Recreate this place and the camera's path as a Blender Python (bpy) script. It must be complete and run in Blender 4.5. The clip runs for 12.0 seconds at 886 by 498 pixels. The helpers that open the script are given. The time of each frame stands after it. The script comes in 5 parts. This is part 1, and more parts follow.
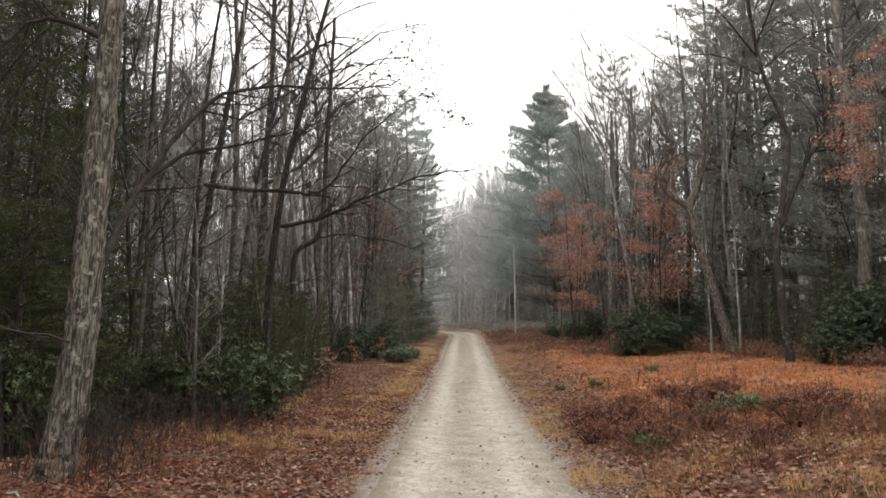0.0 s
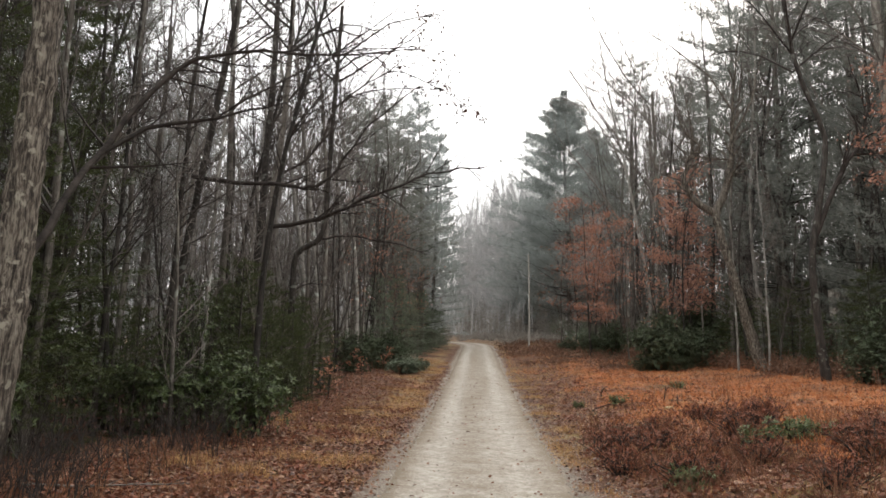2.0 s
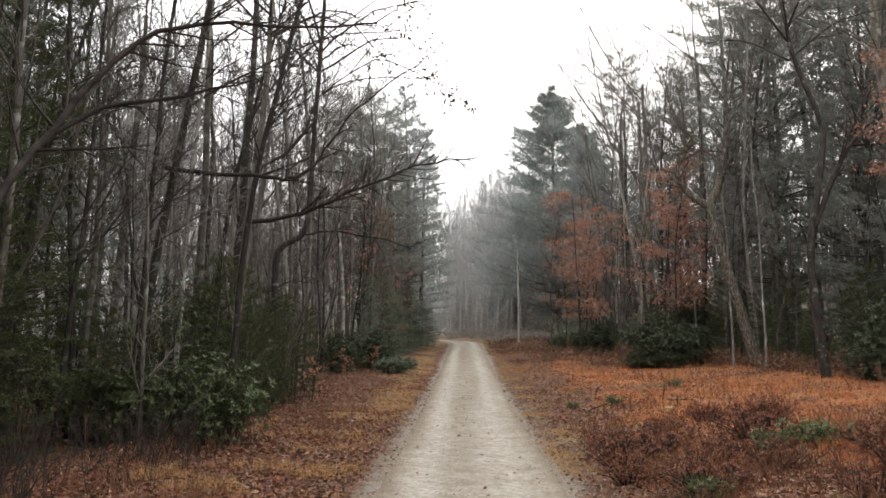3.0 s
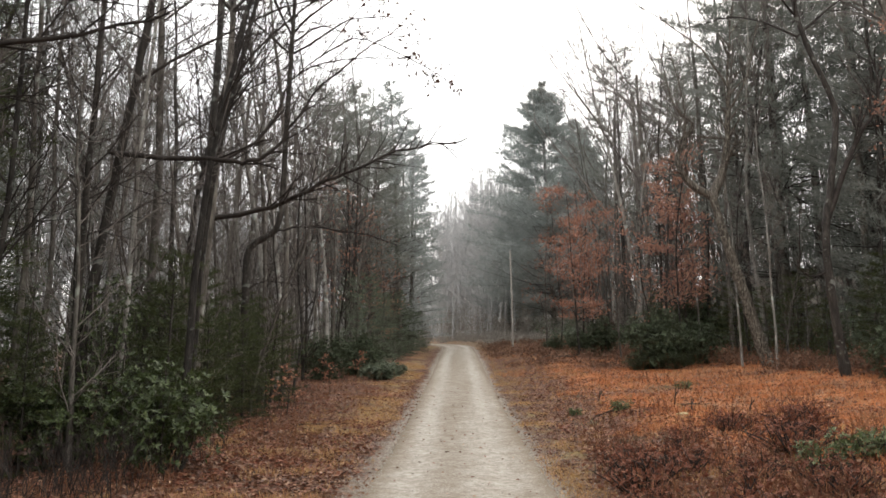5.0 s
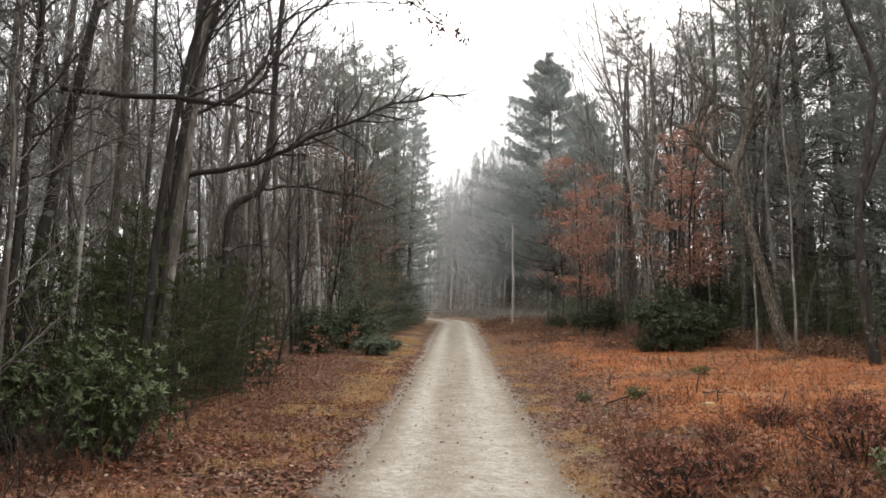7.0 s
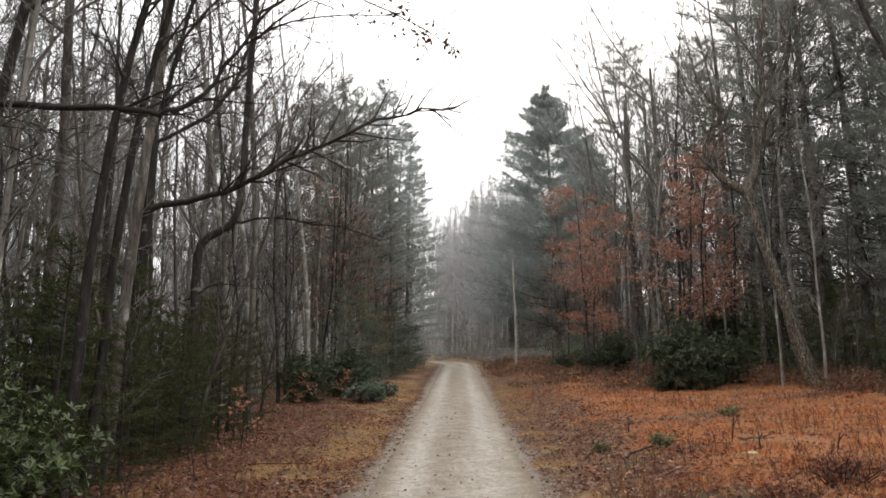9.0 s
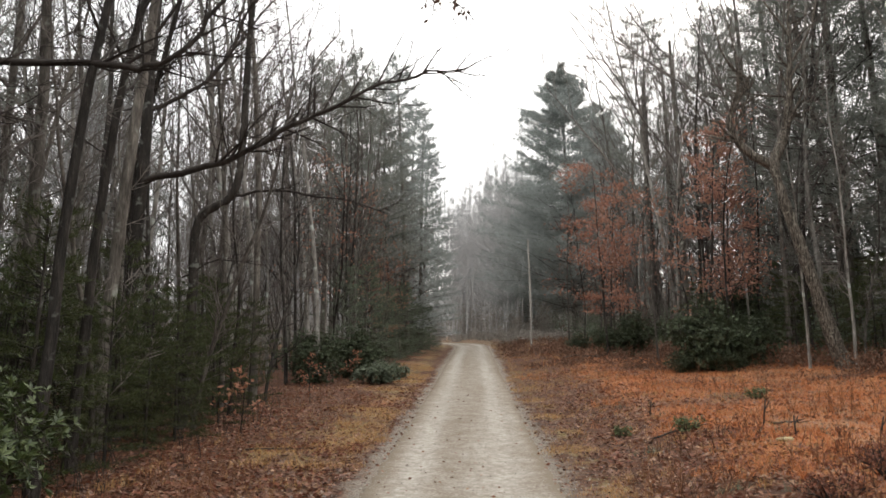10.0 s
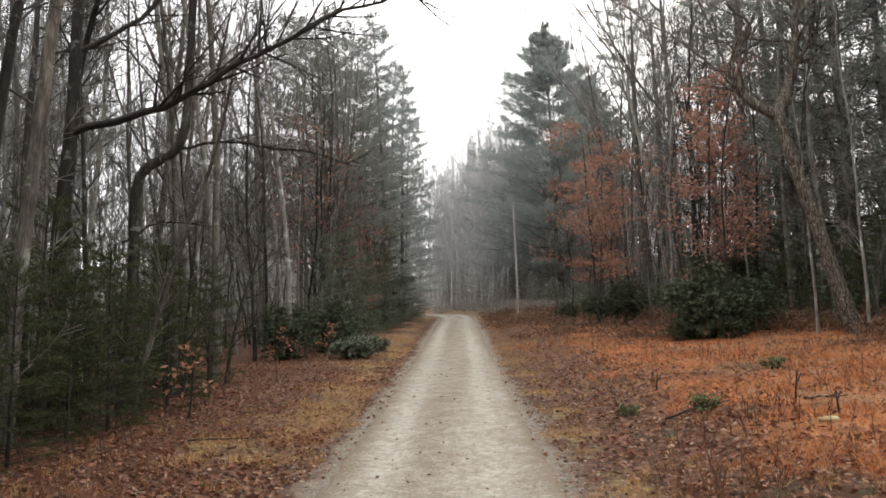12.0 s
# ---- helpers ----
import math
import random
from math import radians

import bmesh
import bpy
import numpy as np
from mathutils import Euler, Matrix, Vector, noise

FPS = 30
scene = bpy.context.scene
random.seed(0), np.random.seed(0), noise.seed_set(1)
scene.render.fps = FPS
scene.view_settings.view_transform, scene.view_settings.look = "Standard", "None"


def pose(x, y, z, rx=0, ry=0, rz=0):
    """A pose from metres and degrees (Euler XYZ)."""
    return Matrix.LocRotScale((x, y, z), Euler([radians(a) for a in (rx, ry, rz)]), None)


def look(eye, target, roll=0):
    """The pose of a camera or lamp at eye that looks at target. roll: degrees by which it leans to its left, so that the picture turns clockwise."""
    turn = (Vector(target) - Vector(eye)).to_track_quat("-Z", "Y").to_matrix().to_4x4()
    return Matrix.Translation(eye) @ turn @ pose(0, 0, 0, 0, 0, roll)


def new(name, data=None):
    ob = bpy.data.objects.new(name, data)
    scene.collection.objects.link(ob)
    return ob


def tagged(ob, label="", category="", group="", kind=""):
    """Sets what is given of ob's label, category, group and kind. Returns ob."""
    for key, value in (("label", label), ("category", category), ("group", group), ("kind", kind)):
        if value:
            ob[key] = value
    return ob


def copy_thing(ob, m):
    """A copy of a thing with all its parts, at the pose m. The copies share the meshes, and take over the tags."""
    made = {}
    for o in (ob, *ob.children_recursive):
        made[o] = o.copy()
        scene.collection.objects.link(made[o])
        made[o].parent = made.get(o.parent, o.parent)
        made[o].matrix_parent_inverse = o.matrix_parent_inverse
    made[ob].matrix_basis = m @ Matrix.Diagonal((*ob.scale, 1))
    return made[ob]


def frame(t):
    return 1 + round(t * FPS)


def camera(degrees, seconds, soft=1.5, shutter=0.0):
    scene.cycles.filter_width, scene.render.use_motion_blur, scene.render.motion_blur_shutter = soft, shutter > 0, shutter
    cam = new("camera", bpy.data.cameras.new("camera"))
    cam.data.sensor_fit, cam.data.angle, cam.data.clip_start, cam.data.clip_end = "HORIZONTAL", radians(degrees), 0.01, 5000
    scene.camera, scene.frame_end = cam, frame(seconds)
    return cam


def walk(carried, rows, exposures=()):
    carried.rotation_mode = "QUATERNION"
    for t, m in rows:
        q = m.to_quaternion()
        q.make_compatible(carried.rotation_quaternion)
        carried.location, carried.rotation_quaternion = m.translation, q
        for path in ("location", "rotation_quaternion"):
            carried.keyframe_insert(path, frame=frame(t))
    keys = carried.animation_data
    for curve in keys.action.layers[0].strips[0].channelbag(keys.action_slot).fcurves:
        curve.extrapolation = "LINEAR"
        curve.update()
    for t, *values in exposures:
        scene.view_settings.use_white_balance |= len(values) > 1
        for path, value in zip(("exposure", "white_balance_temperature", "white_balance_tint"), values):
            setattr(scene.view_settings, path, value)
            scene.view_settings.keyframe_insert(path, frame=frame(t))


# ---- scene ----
cam = camera(57.0, 12.0, soft=1.6)
METRES, EYE, TILT, LEAN, TURN = 12.5, 1.75, 0.0, 0.0, 0.0
ROWS = [
    (0.0, 0.0, 0.0, 0.0, -0.0, 10.76, -0.01),
    (0.5, 0.005, 0.0399, 0.0047, 0.29, 10.77, -0.55),
    (1.0, 0.0053, 0.0791, 0.0084, 0.47, 11.27, 0.22),
    (1.5, 0.008, 0.1156, 0.0105, 0.31, 11.44, -0.36),
    (2.0, 0.0088, 0.1536, 0.0124, 0.8, 11.48, -1.02),
    (2.5, 0.0058, 0.1946, 0.0177, 0.71, 11.51, -0.32),
    (3.0, 0.0056, 0.2319, 0.021, -0.0, 11.35, -0.49),
    (5.0, 0.0201, 0.4034, 0.0326, -0.32, 11.65, 0.59),
    (5.5, 0.0236, 0.4452, 0.0338, -0.3, 11.3, 0.05),
    (6.0, 0.0233, 0.4846, 0.0369, -0.14, 10.99, -0.67),
    (6.5, 0.0197, 0.5257, 0.0422, -0.46, 10.62, -0.14),
    (7.0, 0.0205, 0.5645, 0.045, -0.64, 9.94, -0.92),
    (9.0, 0.0364, 0.737, 0.0604, -0.28, 12.86, 0.58),
    (9.5, 0.0418, 0.7797, 0.062, -0.14, 12.66, 0.61),
    (10.0, 0.0456, 0.8196, 0.0628, 0.8, 11.64, 0.53),
    (10.5, 0.0484, 0.8628, 0.0669, 0.85, 11.08, 1.01),
    (11.0, 0.0523, 0.9061, 0.0705, 0.67, 10.59, 0.7),
    (11.5, 0.0532, 0.9531, 0.0722, 0.44, 10.11, 1.18),
    (12.0, 0.0549, 0.9935, 0.0737, -0.11, 9.67, 1.58),
]
walk(cam, [(t, pose(0, 0, EYE, TILT, LEAN, TURN) @ pose(METRES * x, METRES * y, METRES * z, 90 + pitch, roll, yaw)) for t, x, y, z, yaw, pitch, roll in ROWS],
     ((0.0, 0.1), (2.5, 0.0), (5.5, 0.08), (7.0, 0.12), (9.0, -0.12), (9.5, -0.12), (10.5, 0.0), (12.0, 0.0)))

# ---- world, sun ----
world = bpy.data.worlds.new("overcast_sky")
scene.world = world
world.use_nodes = True
wn, wl = world.node_tree.nodes, world.node_tree.links
wn.clear()
w_out = wn.new("ShaderNodeOutputWorld")
w_add = wn.new("ShaderNodeAddShader")
w_sky = wn.new("ShaderNodeTexSky")
w_sky.sky_type, w_sky.sun_disc = "NISHITA", False
w_sky.sun_elevation, w_sky.sun_rotation = radians(48), radians(20)
w_sky.dust_density, w_sky.air_density = 4.0, 1.0
w_b1, w_b2 = wn.new("ShaderNodeBackground"), wn.new("ShaderNodeBackground")
w_b1.inputs["Strength"].default_value = 0.06
w_b2.inputs["Color"].default_value = (1.0, 0.98, 0.95, 1)      # the cloud and mist layer
w_b2.inputs["Strength"].default_value = 1.9
wl.new(w_sky.outputs[0], w_b1.inputs["Color"])
wl.new(w_b1.outputs[0], w_add.inputs[0])
wl.new(w_b2.outputs[0], w_add.inputs[1])
wl.new(w_add.outputs[0], w_out.inputs["Surface"])
sun_data = bpy.data.lights.new("sun", "SUN")
sun_data.energy, sun_data.angle, sun_data.color = 0.7, radians(40), (1.0, 0.97, 0.93)
sun = new("sun", sun_data)
sun.matrix_basis = look((6, 20, 40), (0, 35, 0))


# ---- materials ----
def material(name, colours, scale=4.0, stretch=(1, 1, 1), rough=0.85, bump=0.4, fine=40.0, spread=0.25, patch=None, gloss=0.22, through_light=0.0):
    """Colours: ramp stops (place, rgb). patch: (rgb, scale, threshold) for stains or lichen. spread: change from object to object."""
    m = bpy.data.materials.new(name)
    m.use_nodes = True
    n, l = m.node_tree.nodes, m.node_tree.links
    b = n["Principled BSDF"]
    co, mp = n.new("ShaderNodeTexCoord"), n.new("ShaderNodeMapping")
    mp.inputs["Scale"].default_value = stretch
    l.new(co.outputs["Object"], mp.inputs["Vector"])
    n1, n2 = n.new("ShaderNodeTexNoise"), n.new("ShaderNodeTexNoise")
    n1.inputs["Scale"].default_value, n1.inputs["Detail"].default_value = scale, 5
    n2.inputs["Scale"].default_value, n2.inputs["Detail"].default_value = fine, 3
    l.new(mp.outputs[0], n1.inputs["Vector"])
    l.new(mp.outputs[0], n2.inputs["Vector"])
    mixv = n.new("ShaderNodeMath")
    mixv.operation = "MULTIPLY_ADD"
    l.new(n2.outputs[0], mixv.inputs[0])
    mixv.inputs[1].default_value = 0.5
    half = n.new("ShaderNodeMath")
    half.operation = "MULTIPLY_ADD"
    l.new(n1.outputs[0], half.inputs[0])
    half.inputs[1].default_value, half.inputs[2].default_value = 1.0, -0.25
    l.new(half.outputs[0], mixv.inputs[2])
    ramp = n.new("ShaderNodeValToRGB")
    while len(ramp.color_ramp.elements) < len(colours):
        ramp.color_ramp.elements.new(0.5)
    for e, (p, c) in zip(ramp.color_ramp.elements, colours):
        e.position, e.color = p, (*c, 1)
    l.new(mixv.outputs[0], ramp.inputs[0])
    colour = ramp.outputs[0]
    if patch:
        n3, r3, mx = n.new("ShaderNodeTexNoise"), n.new("ShaderNodeValToRGB"), n.new("ShaderNodeMix")
        n3.inputs["Scale"].default_value, n3.inputs["Detail"].default_value = patch[1], 4
        l.new(co.outputs["Object"], n3.inputs["Vector"])
        r3.color_ramp.elements[0].position, r3.color_ramp.elements[1].position = patch[2], patch[2] + 0.08
        l.new(n3.outputs[0], r3.inputs[0])
        mx.data_type = "RGBA"
        l.new(r3.outputs[0], mx.inputs[0])
        l.new(colour, mx.inputs[6])
        mx.inputs[7].default_value = (*patch[0], 1)
        colour = mx.outputs[2]
    if spread:
        oi, hv, mr = n.new("ShaderNodeObjectInfo"), n.new("ShaderNodeHueSaturation"), n.new("ShaderNodeMapRange")
        mr.inputs[3].default_value, mr.inputs[4].default_value = 1 - spread, 1 + spread
        l.new(oi.outputs["Random"], mr.inputs[0])
        l.new(mr.outputs[0], hv.inputs["Value"])
        l.new(colour, hv.inputs["Color"])
        colour = hv.outputs[0]
    l.new(colour, b.inputs["Base Color"])
    b.inputs["Roughness"].default_value = rough
    b.inputs["Specular IOR Level"].default_value = gloss
    if bump:
        bp = n.new("ShaderNodeBump")
        bp.inputs["Strength"].default_value, bp.inputs["Distance"].default_value = bump, 0.03
        l.new(mixv.outputs[0], bp.inputs["Height"])
        l.new(bp.outputs[0], b.inputs["Normal"])
    if through_light:
        tr, ms = n.new("ShaderNodeBsdfTranslucent"), n.new("ShaderNodeMixShader")
        l.new(colour, tr.inputs["Color"])
        ms.inputs[0].default_value = through_light
        l.new(b.outputs[0], ms.inputs[1])
        l.new(tr.outputs[0], ms.inputs[2])
        l.new(ms.outputs[0], n["Material Output"].inputs["Surface"])
    return m


def leafy(name, colours, rough=0.55, gloss=0.4, see=0.25):
    """Leaves: colour from leaf to leaf by Random Per Island."""
    m = bpy.data.materials.new(name)
    m.use_nodes = True
    n, l = m.node_tree.nodes, m.node_tree.links
    b = n["Principled BSDF"]
    g, ramp = n.new("ShaderNodeNewGeometry"), n.new("ShaderNodeValToRGB")
    while len(ramp.color_ramp.elements) < len(colours):
        ramp.color_ramp.elements.new(0.5)
    for k, (e, c) in enumerate(zip(ramp.color_ramp.elements, colours)):
        e.position, e.color = k / (len(colours) - 1), (*c, 1)
    l.new(g.outputs["Random Per Island"], ramp.inputs[0])
    l.new(ramp.outputs[0], b.inputs["Base Color"])
    b.inputs["Roughness"].default_value, b.inputs["Specular IOR Level"].default_value = rough, gloss
    tr, ms = n.new("ShaderNodeBsdfTranslucent"), n.new("ShaderNodeMixShader")
    l.new(ramp.outputs[0], tr.inputs["Color"])
    ms.inputs[0].default_value = see
    l.new(b.outputs[0], ms.inputs[1])
    l.new(tr.outputs[0], ms.inputs[2])
    l.new(ms.outputs[0], n["Material Output"].inputs["Surface"])
    return m


BARK_S = (1, 1, 0.22)
bark_dark = material("dark_wet_bark", [(0.3, (0.013, 0.01, 0.008)), (0.55, (0.034, 0.028, 0.023)), (0.75, (0.07, 0.06, 0.05))], 9, BARK_S, 0.75, 0.9, 45, 0.25, ((0.14, 0.142, 0.125), 5.0, 0.6), 0.25)
bark_grey = material("grey_bark", [(0.3, (0.05, 0.043, 0.036)), (0.55, (0.12, 0.106, 0.09)), (0.75, (0.22, 0.2, 0.17))], 9, BARK_S, 0.8, 0.8, 45, 0.3, ((0.26, 0.265, 0.23), 3.0, 0.6))
bark_pale = material("pale_lichen_bark", [(0.3, (0.11, 0.1, 0.088)), (0.55, (0.24, 0.225, 0.2)), (0.75, (0.38, 0.36, 0.325))], 8, BARK_S, 0.85, 0.6, 40, 0.25, ((0.42, 0.44, 0.4), 2.5, 0.6))
bark_oak = material("rough_brown_bark", [(0.36, (0.022, 0.018, 0.014)), (0.5, (0.085, 0.07, 0.055)), (0.66, (0.21, 0.185, 0.15))], 30, (1, 1, 0.13), 0.8, 1.0, 90, 0.0, ((0.27, 0.25, 0.2), 9.0, 0.6), 0.25)
# Bark for far trees: haze is put into the base colour.
far_bark = material("haze_paled_bark", [(0.3, (0.23, 0.228, 0.222)), (0.6, (0.39, 0.387, 0.38)), (0.8, (0.5, 0.497, 0.49))], 6, BARK_S, 0.9, 0.3, 30, 0.2)
twig_dark = material("dark_twig", [(0.3, (0.018, 0.014, 0.012)), (0.7, (0.056, 0.046, 0.039))], 6, (1, 1, 1), 0.8, 0.0, 30, 0.25)
twig_grey = material("grey_twig", [(0.3, (0.085, 0.073, 0.064)), (0.7, (0.19, 0.167, 0.148))], 6, (1, 1, 1), 0.8, 0.0, 30, 0.3)
dead_stem = material("dry_brown_stem", [(0.3, (0.12, 0.052, 0.028)), (0.7, (0.3, 0.15, 0.078))], 6, (1, 1, 1), 0.85, 0.0, 30, 0.2)
red_stem = material("dark_red_stem", [(0.3, (0.07, 0.032, 0.02)), (0.7, (0.19, 0.095, 0.055))], 6, (1, 1, 1), 0.85, 0.0, 30, 0.2)
pole_wood = material("weathered_pole_wood", [(0.3, (0.26, 0.235, 0.205)), (0.7, (0.46, 0.43, 0.39))], 14, (1, 1, 0.1), 0.8, 0.5, 50, 0.0)
metal_grey = material("dull_grey_metal", [(0.3, (0.3, 0.3, 0.3)), (0.7, (0.42, 0.42, 0.42))], 5, (1, 1, 1), 0.5, 0.0, 30, 0.0)
laurel_leaf = leafy("dark_glossy_laurel_leaf", [(0.024, 0.038, 0.01), (0.042, 0.062, 0.017), (0.09, 0.115, 0.04), (0.032, 0.048, 0.013)], 0.42, 0.4, 0.12)
fresh_leaf = leafy("pale_green_leaf", [(0.06, 0.085, 0.03), (0.1, 0.13, 0.05), (0.18, 0.21, 0.1)], 0.4, 0.45, 0.25)
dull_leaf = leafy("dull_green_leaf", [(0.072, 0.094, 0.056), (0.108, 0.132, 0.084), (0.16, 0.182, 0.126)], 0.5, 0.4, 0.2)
rhodo_leaf = leafy("dark_dull_rhododendron_leaf", [(0.04, 0.055, 0.028), (0.062, 0.08, 0.042), (0.1, 0.12, 0.07)], 0.6, 0.25, 0.15)
pine_needle = leafy("grey_green_pine_needle", [(0.17, 0.18, 0.155), (0.21, 0.222, 0.195), (0.26, 0.27, 0.24)], 0.6, 0.3, 0.45)
# Far pine needles, lightened and blued to stand in for haze.
far_needle = leafy("haze_paled_pine_needle", [(0.25, 0.275, 0.26), (0.3, 0.325, 0.31), (0.35, 0.375, 0.36)], 0.6, 0.3, 0.5)
hemlock_needle = leafy("dark_green_needle", [(0.036, 0.045, 0.015), (0.053, 0.064, 0.021), (0.074, 0.086, 0.03)], 0.6, 0.3, 0.3)
oak_leaf = leafy("rust_oak_leaf", [(0.28, 0.14, 0.105), (0.36, 0.185, 0.135), (0.45, 0.25, 0.17), (0.32, 0.155, 0.12)], 0.7, 0.25, 0.3)
orange_leaf = leafy("orange_dead_leaf", [(0.3, 0.145, 0.09), (0.39, 0.195, 0.12), (0.25, 0.12, 0.08)], 0.7, 0.25, 0.3)
brown_leaf = leafy("grey_brown_dead_leaf", [(0.1, 0.07, 0.055), (0.16, 0.1, 0.08), (0.08, 0.055, 0.045)], 0.7, 0.25, 0.3)
weed_leaf = leafy("dull_brown_weed_leaf", [(0.13, 0.07, 0.045), (0.2, 0.11, 0.07), (0.09, 0.055, 0.04), (0.24, 0.15, 0.1)], 0.8, 0.2, 0.2)
# Grey-brown thicket, lightened so distance looks hazy.
far_thicket = leafy("haze_paled_thicket_leaf", [(0.22, 0.2, 0.175), (0.27, 0.248, 0.22), (0.32, 0.295, 0.265)], 0.8, 0.2, 0.35)
litter_leaf = leafy("fallen_red_brown_leaf", [(0.1, 0.04, 0.024), (0.2, 0.08, 0.045), (0.3, 0.145, 0.085), (0.14, 0.058, 0.036), (0.42, 0.27, 0.17), (0.07, 0.032, 0.021), (0.23, 0.105, 0.065), (0.33, 0.175, 0.1)], 0.5, 0.4, 0.1)
red_leaf = leafy("dark_red_dead_leaf", [(0.14, 0.05, 0.03), (0.24, 0.09, 0.05), (0.1, 0.038, 0.025), (0.3, 0.13, 0.075)], 0.6, 0.3, 0.15)
# Darker fallen leaf; on the verge its tone stands in for shade.
dark_leaf = leafy("dark_fallen_leaf", [(0.075, 0.032, 0.021), (0.14, 0.06, 0.036), (0.22, 0.115, 0.07), (0.05, 0.024, 0.017), (0.3, 0.18, 0.115)], 0.5, 0.4, 0.1)
straw_blade = leafy("dry_straw_blade", [(0.36, 0.22, 0.09), (0.46, 0.3, 0.13), (0.42, 0.2, 0.085), (0.5, 0.36, 0.18)], 0.7, 0.25, 0.25)
rust_blade = leafy("rust_dry_grass", [(0.45, 0.155, 0.056), (0.58, 0.222, 0.084), (0.35, 0.115, 0.05), (0.62, 0.33, 0.15)], 0.7, 0.25, 0.25)
stone_mat = leafy("grey_gravel_stone", [(0.2, 0.18, 0.15), (0.32, 0.295, 0.255), (0.44, 0.41, 0.36), (0.13, 0.115, 0.095)], 0.8, 0.4, 0.0)


# ---- lie of the land ----
PROFILE = ((-200, -14), (-60, -4.4), (0, 0), (12, 0.89), (16.5, 1.24), (20, 1.55), (25, 2.0), (30, 2.58), (40, 3.72), (50, 4.98), (60, 6.2), (80, 8.6), (100, 10.6), (140, 14), (400, 30))


def smooth(a, b, v):
    v = min(1.0, max(0.0, (v - a) / (b - a)))
    return v * v * (3 - 2 * v)


def rise(y):
    for (y0, z0), (y1, z1) in zip(PROFILE, PROFILE[1:]):
        if y <= y1:
            return z0 + (z1 - z0) * (y - y0) / (y1 - y0)
    return PROFILE[-1][1]


def profile(y):
    return sum(rise(y + d) for d in (-3, -1.5, 0, 1.5, 3)) / 5


def road_x(y):
    return 0.1 + 0.026 * y - (0.011 * max(0, y - 72) ** 2 if y < 110 else 0.011 * 38 ** 2 + 0.836 * (y - 110))


def half_width(y):
    return 1.2 + 0.08 * smooth(8, 18, y)


def bumpy(x, y):
    return 0.05 * noise.noise((x * 0.9, y * 0.9, 3)) + 0.12 * noise.noise((x * 0.23, y * 0.23, 7))


def land(x, y):
    """The height of the ground."""
    u = x - road_x(y)
    z = profile(y)
    if u > 0:
        z += 0.36 * smooth(1.9, 4.8, u) + 0.34 * smooth(7, 14, u) + 0.02 * max(0, u - 14)
    else:
        z += 0.06 * smooth(1.8, 3.2, -u) - 0.015 * max(0, -u - 8)
    heap = 0.22 * max(0.0, noise.noise((x * 0.75, y * 0.75, 19))) * smooth(2.2, 3.2, u) * (1 - smooth(16, 20, y))
    return z + heap + bumpy(x, y) * smooth(1.5, 3.0, abs(u))


# ---- mesh helpers ----
class Shape:
    """Collects tubes and leaves into one mesh."""

    def __init__(self):
        self.v, self.f = [], []

    def tube(self, pts, radii, sides):
        first, k = len(self.v), len(pts)
        side = None
        for i, p in enumerate(pts):
            d = (pts[min(i + 1, k - 1)] - pts[max(i - 1, 0)]).normalized()
            if side is None:
                side = d.orthogonal().normalized()
            else:
                side = (side - d * side.dot(d)).normalized()
            other = d.cross(side)
            for s in range(sides):
                a = 2 * math.pi * s / sides
                self.v.append(p + (side * math.cos(a) + other * math.sin(a)) * radii[i])
        for i in range(k - 1):
            for s in range(sides):
                a, b = first + i * sides + s, first + i * sides + (s + 1) % sides
                self.f.append((a, b, b + sides, a + sides))

    def leaf(self, p, d, n, length, width, fold=0.15):
        d = d.normalized()
        w = d.cross(n)
        if w.length < 1e-4:
            w = d.orthogonal()
        w.normalize()
        up = w.cross(d)
        i = len(self.v)
        mid = p + d * length * 0.5 + up * fold * width
        self.v += [p, mid + w * width * 0.5, p + d * length, mid - w * width * 0.5]
        self.f += [(i, i + 1, i + 2), (i, i + 2, i + 3)]

    def blade(self, p, tip, w):
        i = len(self.v)
        self.v += [p - w, p + w, tip]
        self.f.append((i, i + 1, i + 2))

    def mesh(self, name, mat, flat=False):
        me = bpy.data.meshes.new(name)
        me.from_pydata([tuple(p) for p in self.v], [], self.f)
        me.materials.append(mat)
        if not flat:
            me.shade_smooth()
        return me


def part(name, shape, mat, parent, label="", flat=False, kind=""):
    ob = new(name, shape.mesh(name, mat, flat))
    ob.parent = parent
    return tagged(ob, label, kind=kind)


def thing(name, label, category, group="", kind=""):
    return tagged(new(name), label, category, group, kind)


def stuff(name, shape, mat, label, category, flat=True):
    return tagged(new(name, shape.mesh(name, mat, flat)), label, category, kind="stuff")


def rand_dir(rng):
    while True:
        d = Vector((rng.uniform(-1, 1), rng.uniform(-1, 1), rng.uniform(-1, 1)))
        if 0.05 < d.length < 1:
            return d.normalized()


def limb_line(rng, p, d, length, segs, wiggle, up):
    pts = [p.copy()]
    d = d.normalized()
    for _ in range(segs):
        d = (d + rand_dir(rng) * wiggle + Vector((0, 0, up))).normalized()
        pts.append(pts[-1] + d * (length / segs))
    return pts


def along(pts, t):
    f = t * (len(pts) - 1)
    i = min(int(f), len(pts) - 2)
    return pts[i].lerp(pts[i + 1], f - i), (pts[i + 1] - pts[i]).normalized()


def taper(r0, r1, n):
    return [r0 + (r1 - r0) * i / (n - 1) for i in range(n)]


def side_dir(rng, d, angle):
    """A direction that leaves d at that angle, to a random side."""
    o = d.orthogonal().normalized()
    o.rotate(Matrix.Rotation(rng.uniform(0, 2 * math.pi), 3, d))
    return (d * math.cos(angle) + o * math.sin(angle)).normalized()


